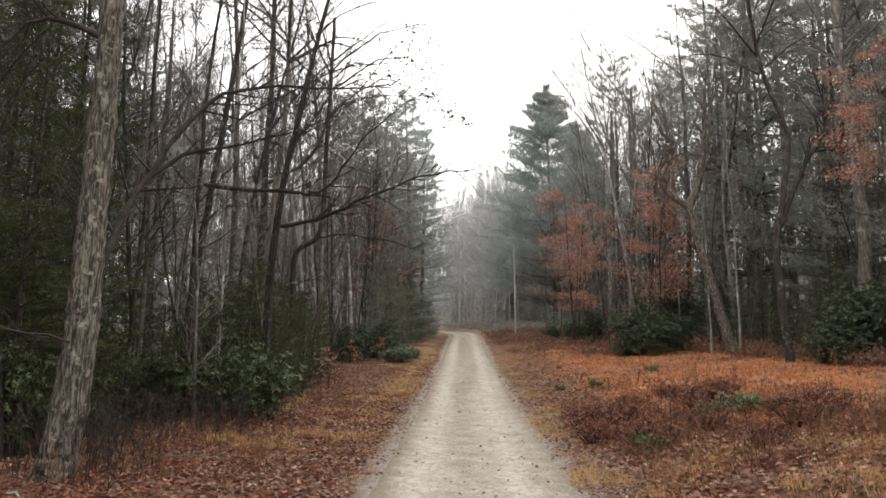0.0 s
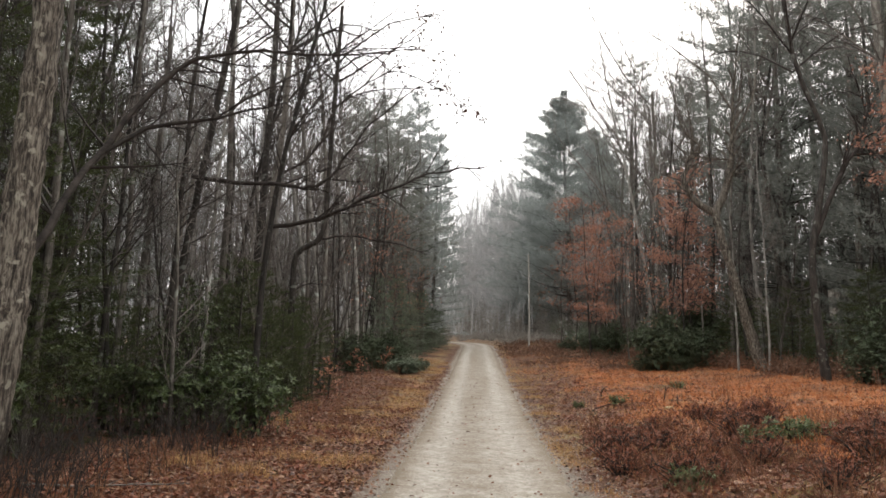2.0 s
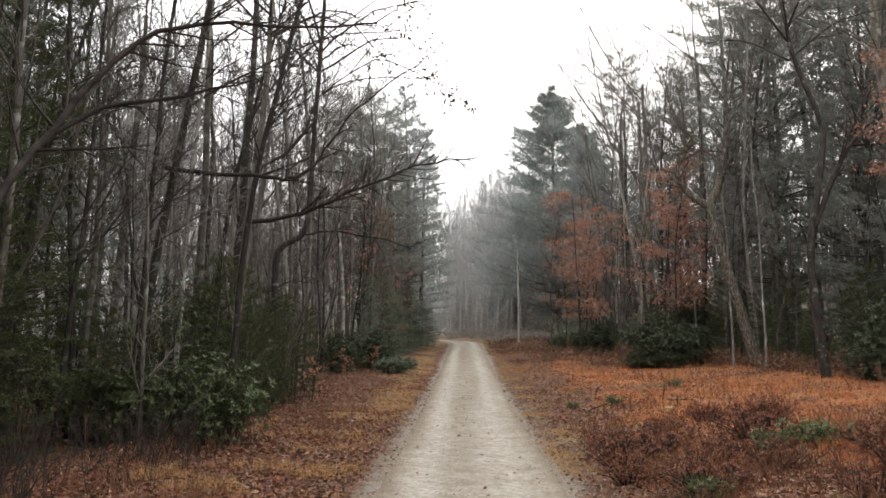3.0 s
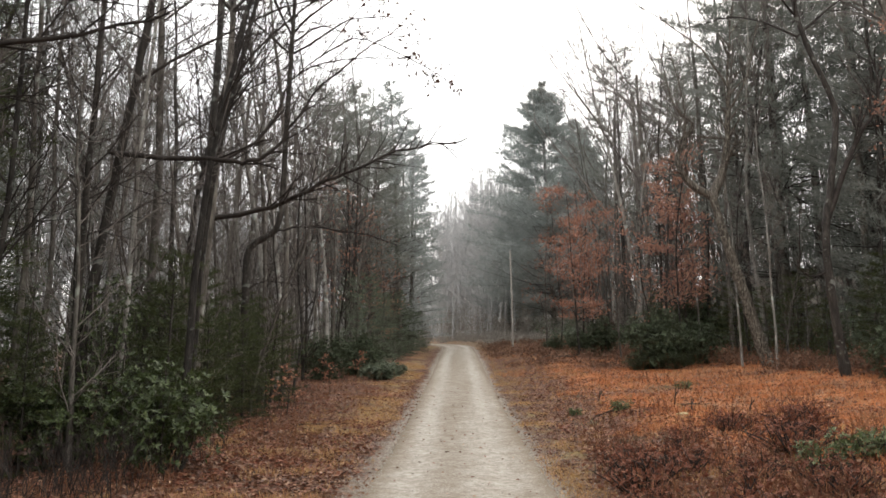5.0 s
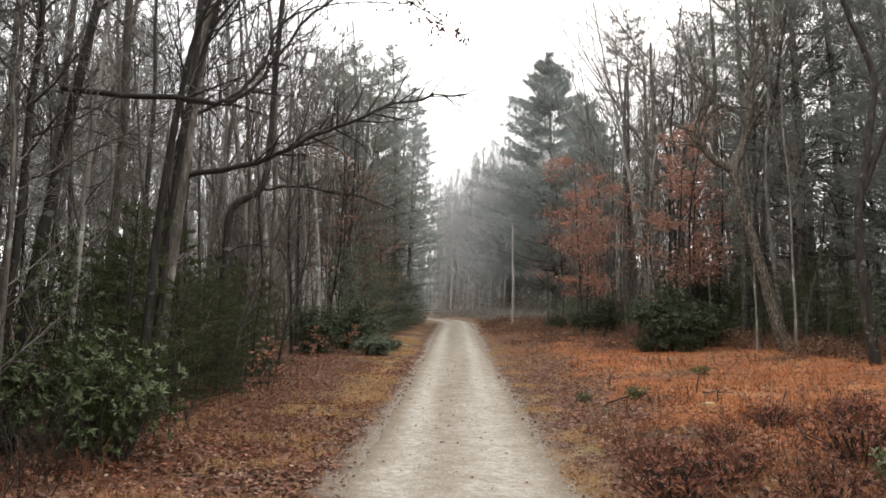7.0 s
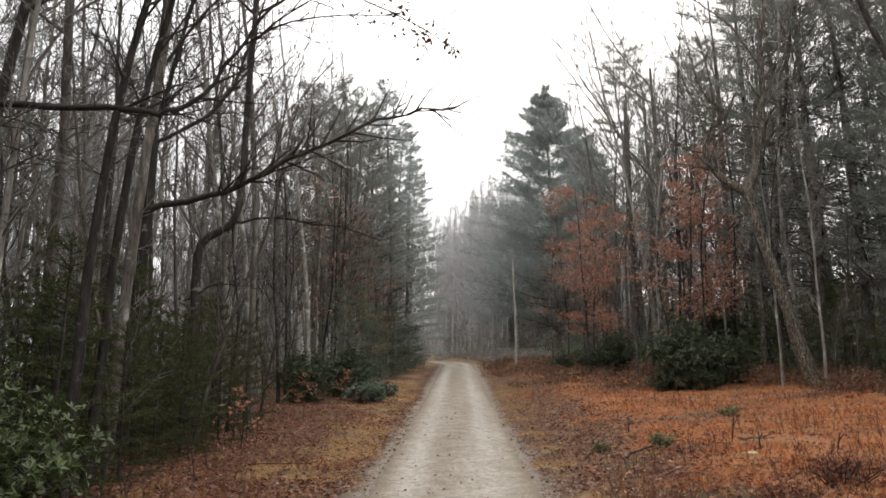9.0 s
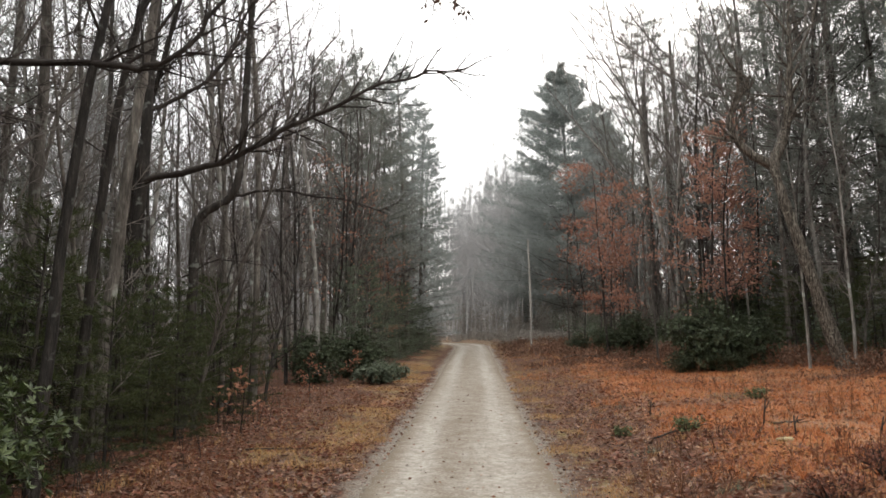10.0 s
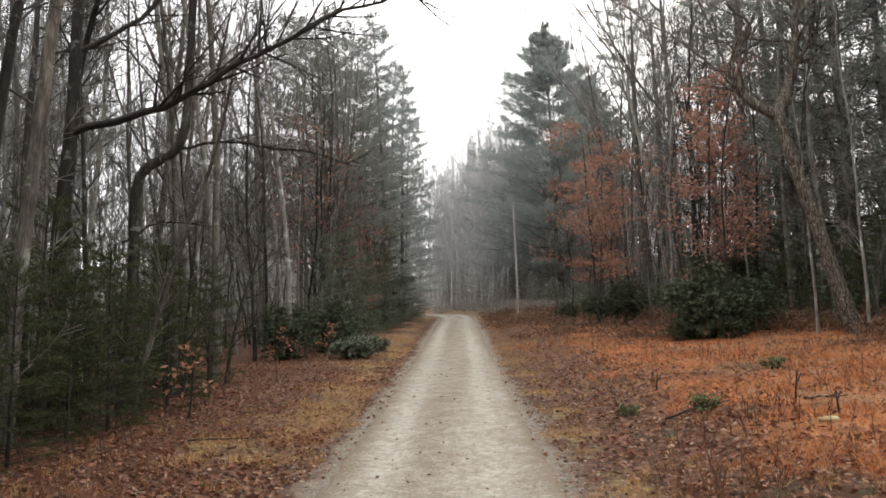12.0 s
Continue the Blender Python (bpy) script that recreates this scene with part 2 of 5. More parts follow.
def twigs(shape, rng, line, r, length, count, depth, start=0.2, up=0.08):
    """Side twigs along a limb, and twigs on those."""
    for k in range(count):
        t = start + (1 - start) * (k + rng.random()) / count
        p, d = along(line, min(t, 0.99))
        ln = length * rng.uniform(0.5, 1.1) * (1.15 - 0.6 * t)
        pts = limb_line(rng, p, side_dir(rng, d, rng.uniform(0.45, 1.0)), ln, 2 if depth else 1, 0.2, up)
        rr = max(0.007, r * (1 - 0.6 * t) * 0.5)
        shape.tube(pts, taper(rr, 0.004, len(pts)), 3)
        if depth:
            twigs(shape, rng, pts, rr, ln * 0.6, 4, depth - 1, 0.2, up)


def smooth_line(points, per=3):
    """A rounded line through a few guide points."""
    pts = [Vector(p) for p in points]
    out = []
    for i in range(len(pts) - 1):
        a, b = pts[max(i - 1, 0)], pts[i]
        c, d = pts[i + 1], pts[min(i + 2, len(pts) - 1)]
        for k in range(per):
            t = k / per
            out.append(0.5 * ((2 * b) + (c - a) * t + (2 * a - 5 * b + 4 * c - d) * t * t + (3 * b - a - 3 * c + d) * t ** 3))
    out.append(pts[-1])
    return out


# ---- trees ----
def bare_tree(rng, H, r, first, branches, reach, up, bark, twig, label, detail=2, lean=0.03, group="bare trees of the wood", name="bare_tree", wobble=0.07, angle=(0.65, 1.15)):
    root = thing(name, label, "tree", group)
    trunk, crown = Shape(), Shape()
    d = Vector((rng.uniform(-lean, lean), rng.uniform(-lean, lean), 1))
    line = limb_line(rng, Vector((0, 0, -0.25)), d, H, 14, wobble, 0.06)
    radii = [r * (1.35 if i == 0 else 1.1 if i == 1 else 1) * (1 - 0.9 * (i / 14) ** 1.1) + 0.008 for i in range(15)]
    trunk.tube(line, radii, 8)
    for k in range(branches):
        t = first + (0.98 - first) * (k + rng.random()) / branches
        p, d = along(line, t)
        ln = H * reach * rng.uniform(0.55, 1.15) * (1.1 - 0.75 * (t - first) / (1 - first))
        pts = limb_line(rng, p, side_dir(rng, d, rng.uniform(*angle)), ln, 6, 0.16, up)
        rb = max(0.012, r * (1 - 0.85 * t) * 0.45)
        crown.tube(pts, taper(rb, 0.005, 7), 4)
        twigs(crown, rng, pts, rb, ln * 0.42, 9 if detail > 1 else 8, detail - 1, 0.1, up * 0.7)
    part("trunk", trunk, bark, root)
    part("crown", crown, twig, root, "bare leafless branches")
    return root


def vase_tree(rng, H, r, bark, twig, label, group, name="tall_bare_tree"):
    """A grown hardwood: a clear trunk that splits into rising limbs with a wide fine crown."""
    root = thing(name, label, "tree", group)
    trunk, crown = Shape(), Shape()
    line = limb_line(rng, Vector((0, 0, -0.25)), Vector((rng.uniform(-0.04, 0.04), 0, 1)), H * 0.66, 12, 0.04, 0.06)
    trunk.tube(line, [r * (1.3 if i == 0 else 1) * (1 - 0.6 * i / 12) for i in range(13)], 8)
    for k in range(7):
        t = 0.45 + 0.54 * (k + rng.random()) / 7
        p, d = along(line, t)
        ln = H * rng.uniform(0.34, 0.46) * (1.15 - 0.35 * t)
        limb = limb_line(rng, p, side_dir(rng, d, rng.uniform(0.35, 0.95)), ln, 7, 0.13, 0.06)
        rl = r * (0.44 - 0.2 * t)
        crown.tube(limb, taper(rl, 0.012, 8), 5)
        for j in range(9):
            q, e = along(limb, 0.2 + 0.78 * (j + rng.random()) / 9)
            sub = limb_line(rng, q, side_dir(rng, e, rng.uniform(0.4, 0.9)), ln * 0.4 * rng.uniform(0.6, 1.1), 4, 0.14, 0.08)
            crown.tube(sub, taper(max(0.014, rl * 0.4), 0.007, 5), 3)
            twigs(crown, rng, sub, 0.02, ln * 0.2, 7, 0, 0.1, 0.08)
    part("trunk", trunk, bark, root)
    part("crown", crown, twig, root, "wide bare crown of fine branches")
    return root


def pine_tree(rng, H, r, first, reach, bark, needle, label, plumes=8, needles=15, size=0.4, wide=0.017, droop=0.0, gap=0.9, name="pine_tree", group="pines of the wood", even=0.55, tip=0.25, fan=0.34):
    """A conifer: whorls of boughs, flat fans of side twigs along each, and needles along every twig."""
    root = thing(name, label, "pine tree", group)
    trunk, boughs, crown = Shape(), Shape(), Shape()
    line = limb_line(rng, Vector((0, 0, -0.25)), Vector((0, 0, 1)), H, 10, 0.02, 0.03)
    trunk.tube(line, [r * (1 - 0.92 * i / 10) + 0.01 for i in range(11)], 7)
    z = first * H
    while z < H * 0.965:
        t = z / H
        whorl = H * reach * (tip + (1.2 - tip) * (1 - (t - first) / (1 - first)) ** 0.8) * (1 if t > first + 0.08 else 0.75)
        turn = rng.uniform(0, 6.28)
        count = rng.choice((4, 5, 5, 6))
        for k in range(count):
            ang = turn + 6.28 * (k + rng.uniform(-0.3, 0.3)) / count
            ln = whorl * rng.uniform(even, 1.15)
            p, _ = along(line, min(0.99, t + rng.uniform(-0.02, 0.02)))
            pts = limb_line(rng, p, Vector((math.cos(ang), math.sin(ang), 0.1 + 0.55 * t * t)), ln, 5, 0.09, droop + 0.035)
            boughs.tube(pts, taper(max(0.01, r * 0.2 * (1.1 - t)), 0.005, 6), 3)
            n = max(3, round(plumes * (0.45 + 0.55 * ln / (H * reach))))
            for q in range(n):
                tt = 0.22 + 0.78 * (q + rng.random()) / n
                c, dd = along(pts, min(tt, 0.99))
                across = Vector((-dd.y, dd.x, 0)) * (1 if q % 2 else -1)
                aim = (dd * rng.uniform(0.7, 1.3) + across * rng.uniform(0.4, 1.1) + Vector((0, 0, rng.uniform(-0.12, 0.3)))).normalized()
                twig = (ln * fan * (1.25 - 0.7 * tt) + size * 0.5) * rng.uniform(0.6, 1.15)
                for _ in range(needles):
                    u = rng.random() ** 0.8
                    b0 = c + aim * twig * u + Vector((rng.gauss(0, 0.18), rng.gauss(0, 0.18), rng.gauss(0, 0.1))) * size
                    e = (aim * 0.8 + rand_dir(rng) * 0.9 + Vector((0, 0, 0.15))).normalized()
                    crown.blade(b0, b0 + e * size * rng.uniform(0.55, 1.1), e.cross(rand_dir(rng)).normalized() * wide)
        z += gap * rng.uniform(0.75, 1.2)
    part("trunk", trunk, bark, root)
    part("branchwork", boughs, bark_dark, root, kind="stuff")
    part("crown", crown, needle, root, "plumes of evergreen needles", True)
    return root


def leaf_tree(rng, H, r, first, branches, reach, bark, leaves, label, count, size, name="oak_sapling", spread=0.5, layered=0.35, group="young oaks holding dead leaves"):
    """A young hardwood that keeps its dead leaves in flat layers."""
    root = thing(name, label, "tree", group)
    trunk, limbs, crown = Shape(), Shape(), Shape()
    line = limb_line(rng, Vector((0, 0, -0.2)), Vector((rng.uniform(-0.05, 0.05), 0, 1)), H, 9, 0.05, 0.05)
    trunk.tube(line, [r * (1 - 0.9 * i / 9) + 0.006 for i in range(10)], 6)
    per = count // branches
    for k in range(branches):
        t = first + (0.97 - first) * (k + rng.random()) / branches
        p, d = along(line, t)
        ln = H * reach * rng.uniform(0.5, 1.2) * (1.15 - 0.55 * (t - first) / (1 - first))
        pts = limb_line(rng, p, side_dir(rng, d, rng.uniform(0.7, 1.35)), ln, 5, 0.16, 0.05)
        limbs.tube(pts, taper(max(0.008, r * 0.3 * (1 - t * 0.7)), 0.004, 6), 3)
        twigs(limbs, rng, pts, r * 0.2, ln * 0.35, 4, 0, 0.3, 0.03)
        for _ in range(int(per * rng.uniform(0.3, 1.7))):
            c, dd = along(pts, rng.uniform(0.3, 1) ** 0.7 * 0.99)
            c = c + Vector((rng.gauss(0, 1), rng.gauss(0, 1), rng.gauss(0, layered))) * ln * 0.16 * spread * 2
            crown.leaf(c, rand_dir(rng) + dd * 0.5 + Vector((0, 0, -0.3)), rand_dir(rng), size * rng.uniform(0.6, 1.2), size * 0.55)
    part("trunk", trunk, bark, root)
    part("branchwork", limbs, twig_dark, root, kind="stuff")
    part("crown", crown, leaves, root, "dead leaves still on the twigs", True)
    return root


def shrub(rng, R, H, leaves, label, stems=16, whorls=26, size=0.11, name="laurel_shrub", category="shrub", group="evergreen shrubs at the wood's edge", bare=0.3):
    """A broad-leaved evergreen: forked stems ending in whorls of leaves."""
    root = thing(name, label, category, group)
    wood, crown = Shape(), Shape()
    for k in range(stems):
        ang = 2 * math.pi * (k + rng.random()) / stems
        lean = rng.uniform(0.1, 1.0)
        top = Vector((math.cos(ang) * R * lean, math.sin(ang) * R * lean, H * rng.uniform(0.65, 1.0) * (1 - 0.35 * lean * lean)))
        base = Vector((math.cos(ang), math.sin(ang), 0)) * R * 0.2 + Vector((0, 0, -0.1))
        line = smooth_line([base, base.lerp(top, 0.45) + rand_dir(rng) * 0.12 * H + Vector((0, 0, 0.1 * H)), top], 4)
        wood.tube(line, taper(0.018, 0.006, len(line)), 4)
        for q in range(whorls):
            t = 1 - (1 - bare) * rng.random() ** 1.3
            p, d = along(line, min(t, 0.99))
            reach = R * 0.42 * rng.random()
            tip = p + (rand_dir(rng) + Vector((0, 0, 0.35))).normalized() * reach
            if tip.z < 0.04:
                tip.z = 0.05 + 0.1 * rng.random()
            if q % 2 == 0:
                wood.tube([p, tip], [0.006, 0.004], 3)
            axis = ((tip - p).normalized() + Vector((0, 0, 0.6))).normalized()
            for j in range(rng.randint(6, 9)):
                crown.leaf(tip, side_dir(rng, axis, rng.uniform(0.8, 1.55)), axis, size * rng.uniform(0.7, 1.25), size * 0.36, 0.2)
    part("woody_base", wood, twig_dark, root)
    part("foliage", crown, leaves, root, "whorls of leathery green leaves", True)
    return root


def place(ob, x, y, turn=0.0, size=1.0, sink=0.0, lean=(0, 0)):
    ob.matrix_basis = pose(x, y, land(x, y) - sink, lean[0], lean[1], turn) @ Matrix.Scale(size, 4)
    return ob


def place_copy(ob, x, y, turn=0.0, size=1.0, lean=(0, 0), flat=1.0):
    c = copy_thing(ob, pose(x, y, land(x, y), lean[0], lean[1], turn))
    c.matrix_basis = pose(x, y, land(x, y), lean[0], lean[1], turn) @ Matrix.Diagonal((size, size, size * flat, 1))
    return c


# ---- ground and road ----
def ground_material():
    m = bpy.data.materials.new("leaf_littered_ground")
    m.use_nodes = True
    n, l = m.node_tree.nodes, m.node_tree.links
    b = n["Principled BSDF"]
    co = n.new("ShaderNodeTexCoord")

    def ramp_of(source, stops):
        r = n.new("ShaderNodeValToRGB")
        while len(r.color_ramp.elements) < len(stops):
            r.color_ramp.elements.new(0.5)
        for e, (p, c) in zip(r.color_ramp.elements, stops):
            e.position, e.color = p, (*c, 1)
        l.new(source, r.inputs[0])
        return r.outputs[0]

    def texture(kind, scale):
        t = n.new(kind)
        t.inputs["Scale"].default_value = scale
        l.new(co.outputs["Object"], t.inputs["Vector"])
        return t

    def blend(fac, a, c):
        x = n.new("ShaderNodeMix")
        x.data_type = "RGBA"
        l.new(fac, x.inputs[0])
        l.new(a, x.inputs[6])
        l.new(c, x.inputs[7])
        return x.outputs[2]

    def mask(name, edge):
        at, ad, r = n.new("ShaderNodeAttribute"), n.new("ShaderNodeMath"), n.new("ShaderNodeMapRange")
        at.attribute_name = name
        ad.operation = "ADD"
        l.new(at.outputs["Fac"], ad.inputs[0])
        l.new(edge, ad.inputs[1])
        r.inputs[1].default_value, r.inputs[2].default_value = 0.72, 1.28
        l.new(ad.outputs[0], r.inputs[0])
        return r.outputs[0]

    cell = texture("ShaderNodeTexVoronoi", 13)
    cell_v = n.new("ShaderNodeSeparateColor")
    l.new(cell.outputs["Color"], cell_v.inputs[0])
    fine = texture("ShaderNodeTexNoise", 60)
    mid = texture("ShaderNodeTexNoise", 5)
    mid.inputs["Detail"].default_value = 6
    litter = ramp_of(cell_v.outputs[0], [(0.0, (0.04, 0.017, 0.01)), (0.3, (0.09, 0.037, 0.019)), (0.6, (0.15, 0.064, 0.032)), (0.85, (0.07, 0.03, 0.017)), (1.0, (0.24, 0.13, 0.07))])
    rust = ramp_of(fine.outputs[0], [(0.3, (0.18, 0.07, 0.031)), (0.5, (0.44, 0.172, 0.066)), (0.7, (0.58, 0.285, 0.12))])
    straw = ramp_of(fine.outputs[0], [(0.3, (0.14, 0.088, 0.05)), (0.5, (0.27, 0.19, 0.112)), (0.7, (0.4, 0.305, 0.195))])
    moss = ramp_of(fine.outputs[0], [(0.3, (0.17, 0.135, 0.045)), (0.5, (0.3, 0.245, 0.09)), (0.7, (0.42, 0.345, 0.14))])
    gravel = ramp_of(fine.outputs[0], [(0.3, (0.14, 0.118, 0.094)), (0.5, (0.25, 0.215, 0.172)), (0.7, (0.37, 0.325, 0.27))])
    c = blend(mask("rust", mid.outputs[0]), litter, rust)
    c = blend(mask("straw", mid.outputs[0]), c, straw)
    c = blend(mask("moss", mid.outputs[0]), c, moss)
    c = blend(mask("gravel", mid.outputs[0]), c, gravel)
    l.new(c, b.inputs["Base Color"])
    b.inputs["Roughness"].default_value = 0.85
    b.inputs["Specular IOR Level"].default_value = 0.3
    bp = n.new("ShaderNodeBump")
    bp.inputs["Strength"].default_value, bp.inputs["Distance"].default_value = 0.9, 0.04
    ad = n.new("ShaderNodeMath")
    l.new(cell.outputs["Distance"], ad.inputs[0])
    l.new(fine.outputs[0], ad.inputs[1])
    l.new(ad.outputs[0], bp.inputs["Height"])
    l.new(bp.outputs[0], b.inputs["Normal"])
    return m


def road_material():
    m = material("pale_compacted_gravel", [(0.3, (0.27, 0.243, 0.205)), (0.5, (0.375, 0.346, 0.3)), (0.7, (0.46, 0.43, 0.382))], 9.0, (1, 0.7, 1), 0.95, 0.22, 85, 0.0, None, 0.12)
    n, l = m.node_tree.nodes, m.node_tree.links
    b = n["Principled BSDF"]
    colour = b.inputs["Base Color"].links[0].from_socket
    at, mul, co, st = n.new("ShaderNodeAttribute"), n.new("ShaderNodeMix"), n.new("ShaderNodeTexCoord"), n.new("ShaderNodeTexNoise")
    at.attribute_name = "loose"
    st.inputs["Scale"].default_value, st.inputs["Detail"].default_value = 30, 8
    l.new(co.outputs["Object"], st.inputs["Vector"])
    r = n.new("ShaderNodeMapRange")
    r.inputs[1].default_value, r.inputs[2].default_value = 1.2, 1.8
    big = n.new("ShaderNodeTexNoise")
    big.inputs["Scale"].default_value, big.inputs["Detail"].default_value = 2.2, 4
    l.new(co.outputs["Object"], big.inputs["Vector"])
    ad, ad2 = n.new("ShaderNodeMath"), n.new("ShaderNodeMath")
    ad.operation = ad2.operation = "MULTIPLY_ADD"
    ad.inputs[1].default_value, ad2.inputs[1].default_value = 1.3, 0.7
    l.new(st.outputs[0], ad.inputs[0])
    l.new(ad2.outputs[0], ad.inputs[2])
    l.new(big.outputs[0], ad2.inputs[0])
    l.new(at.outputs["Fac"], ad2.inputs[2])
    l.new(ad.outputs[0], r.inputs[0])
    mul.data_type = "RGBA"
    l.new(r.outputs[0], mul.inputs[0])
    l.new(colour, mul.inputs[6])
    mul.inputs[7].default_value = (0.195, 0.16, 0.12, 1)
    l.new(mul.outputs[2], b.inputs["Base Color"])
    return m


def steps(*runs):
    out = []
    for a, b, s in runs:
        k = max(1, round((b - a) / s))
        out += [a + (b - a) * i / k for i in range(k)]
    return out + [runs[-1][1]]


def grid(name, xs, ys, height, mat, fields):
    me = bpy.data.meshes.new(name)
    verts = [(x, y, height(x, y)) for y in ys for x in xs]
    w = len(xs)
    faces = [(j * w + i, j * w + i + 1, (j + 1) * w + i + 1, (j + 1) * w + i) for j in range(len(ys) - 1) for i in range(w - 1)]
    me.from_pydata(verts, [], faces)
    me.materials.append(mat)
    me.shade_smooth()
    for key, fn in fields.items():
        at = me.attributes.new(key, "FLOAT", "POINT")
        at.data.foreach_set("value", [fn(v[0], v[1]) for v in verts])
    return new(name, me)


def nz(x, y, s, k):
    return noise.noise((x * s, y * s, k))


def f_rust(x, y):
    u = x - road_x(y)
    right = smooth(2.6, 4.8, u) * (1 - smooth(11, 15, u)) * smooth(15, 20.5, y + 0.25 * u) * (1 - 0.75 * smooth(36, 52, y)) * (0.62 + 0.4 * nz(x, y, 0.25, 1) + 0.55 * nz(x, y, 0.9, 31))
    left = smooth(1.6, 2.2, -u) * (1 - smooth(3.5, 5, -u)) * (0.15 + 0.5 * nz(x, y, 0.5, 2))
    return max(right, left)


def f_straw_haze(x, y):
    u = x - road_x(y)
    hw = half_width(y)
    right = smooth(hw - 0.1, hw + 0.15, u) * (1 - smooth(hw + 0.5, hw + 1.3, u)) * (0.2 + 0.6 * nz(x, y, 0.8, 4))
    lim = 1.5 + 1.6 * smooth(16, 24, y)
    left = smooth(hw + 0.2, hw + 0.5, -u) * (1 - smooth(lim, lim + 1.2, -u)) * (0.0 + 0.3 * smooth(17, 25, y) + 0.4 * nz(x, y, 0.5, 5))
    field = smooth(3, 6, u) * (1 - smooth(11, 14, u)) * (0.25 + 0.55 * nz(x, y, 0.35, 6))
    # The last term spreads straw beige over far ground as painted haze.
    return max(right, left, field, 0.5 * smooth(62, 78, y))


def f_moss(x, y):
    u = x - road_x(y)
    a = (1 - smooth(0.6, 1.8, math.hypot((x - 5.2) * 0.7, y - 11.5))) * 0.75
    b = (1 - smooth(1.0, 3.0, math.hypot((x - 8.5) * 0.5, (y - 19.5)))) * 0.6
    c = (1 - smooth(0.6, 2.2, math.hypot(x + 2.2, (y - 26) * 0.35))) * 0.3
    hw = half_width(y)
    edge = smooth(hw + 0.2, hw + 0.45, u) * (1 - smooth(hw + 0.7, hw + 1.3, u)) * 0.34 * smooth(12, 18, y)
    bank = smooth(hw + 0.4, hw + 0.8, -u) * (1 - smooth(2.6, 3.4, -u)) * 0.42 * smooth(19, 25, y)
    return max(a, b, c, edge, bank) * (0.7 + 1.1 * nz(x, y, 0.9, 9))


def f_gravel(x, y):
    u = abs(x - road_x(y))
    return 0.95 * (1 - smooth(half_width(y) - 0.1, half_width(y) + 0.5 + 0.5 * nz(x, y, 1.1, 41), u))


ground = grid("ground", steps((-420, -60, 40), (-60, -12, 3), (-12, 18, 0.3), (18, 60, 3), (60, 420, 40)),
              steps((-300, -20, 35), (-20, 4, 2), (4, 45, 0.3), (45, 110, 1), (110, 200, 6), (200, 700, 50)), lambda x, y: land(x, y) - 0.03 * (1 - smooth(1.0, 1.5, abs(x - road_x(y)))), ground_material(),
              {"rust": f_rust, "straw": f_straw_haze, "moss": f_moss, "gravel": f_gravel})
tagged(ground, "forest ground strewn with red-brown leaves and dry straw", "ground", kind="structure")


def build_road():
    ys = steps((-30, 4, 1), (4, 40, 0.2), (40, 115, 0.8), (115, 150, 3))
    us = [-1, -0.97, -0.9, -0.75, -0.62, -0.5, -0.38, -0.25, -0.1, 0.05, 0.2, 0.32, 0.44, 0.56, 0.68, 0.8, 0.92, 0.97, 1]
    verts, loose = [], []
    for y in ys:
        hw, cx = half_width(y), road_x(y)
        for u in us:
            edge = hw + 0.08 * nz(cx + u, y, 1.7, 11) + 0.04 * nz(cx + u, y, 6, 12)
            x = cx + u * edge
            rut = math.exp(-((abs(u + 0.02) - 0.53) / 0.17) ** 2)
            z = land(x, y) + 0.015 - 0.025 * rut + 0.006 * nz(x, y, 4, 13) - 0.04 * smooth(0.93, 1.0, abs(u))
            verts.append((x, y, z))
            loose.append(min(1, 0.56 - 0.34 * rut + 0.36 * smooth(0.8, 1.0, abs(u)) + 0.22 * nz(u * 2.5, y * 0.12, 1.0, 14)))
    w = len(us)
    faces = [(j * w + i, j * w + i + 1, (j + 1) * w + i + 1, (j + 1) * w + i) for j in range(len(ys) - 1) for i in range(w - 1)]
    me = bpy.data.meshes.new("road")
    me.from_pydata(verts, [], faces)
    me.materials.append(road_material())
    me.shade_smooth()
    me.attributes.new("loose", "FLOAT", "POINT").data.foreach_set("value", loose)
    return tagged(new("road", me), "pale gravel track with two worn wheel ruts", "road", kind="structure")


build_road()

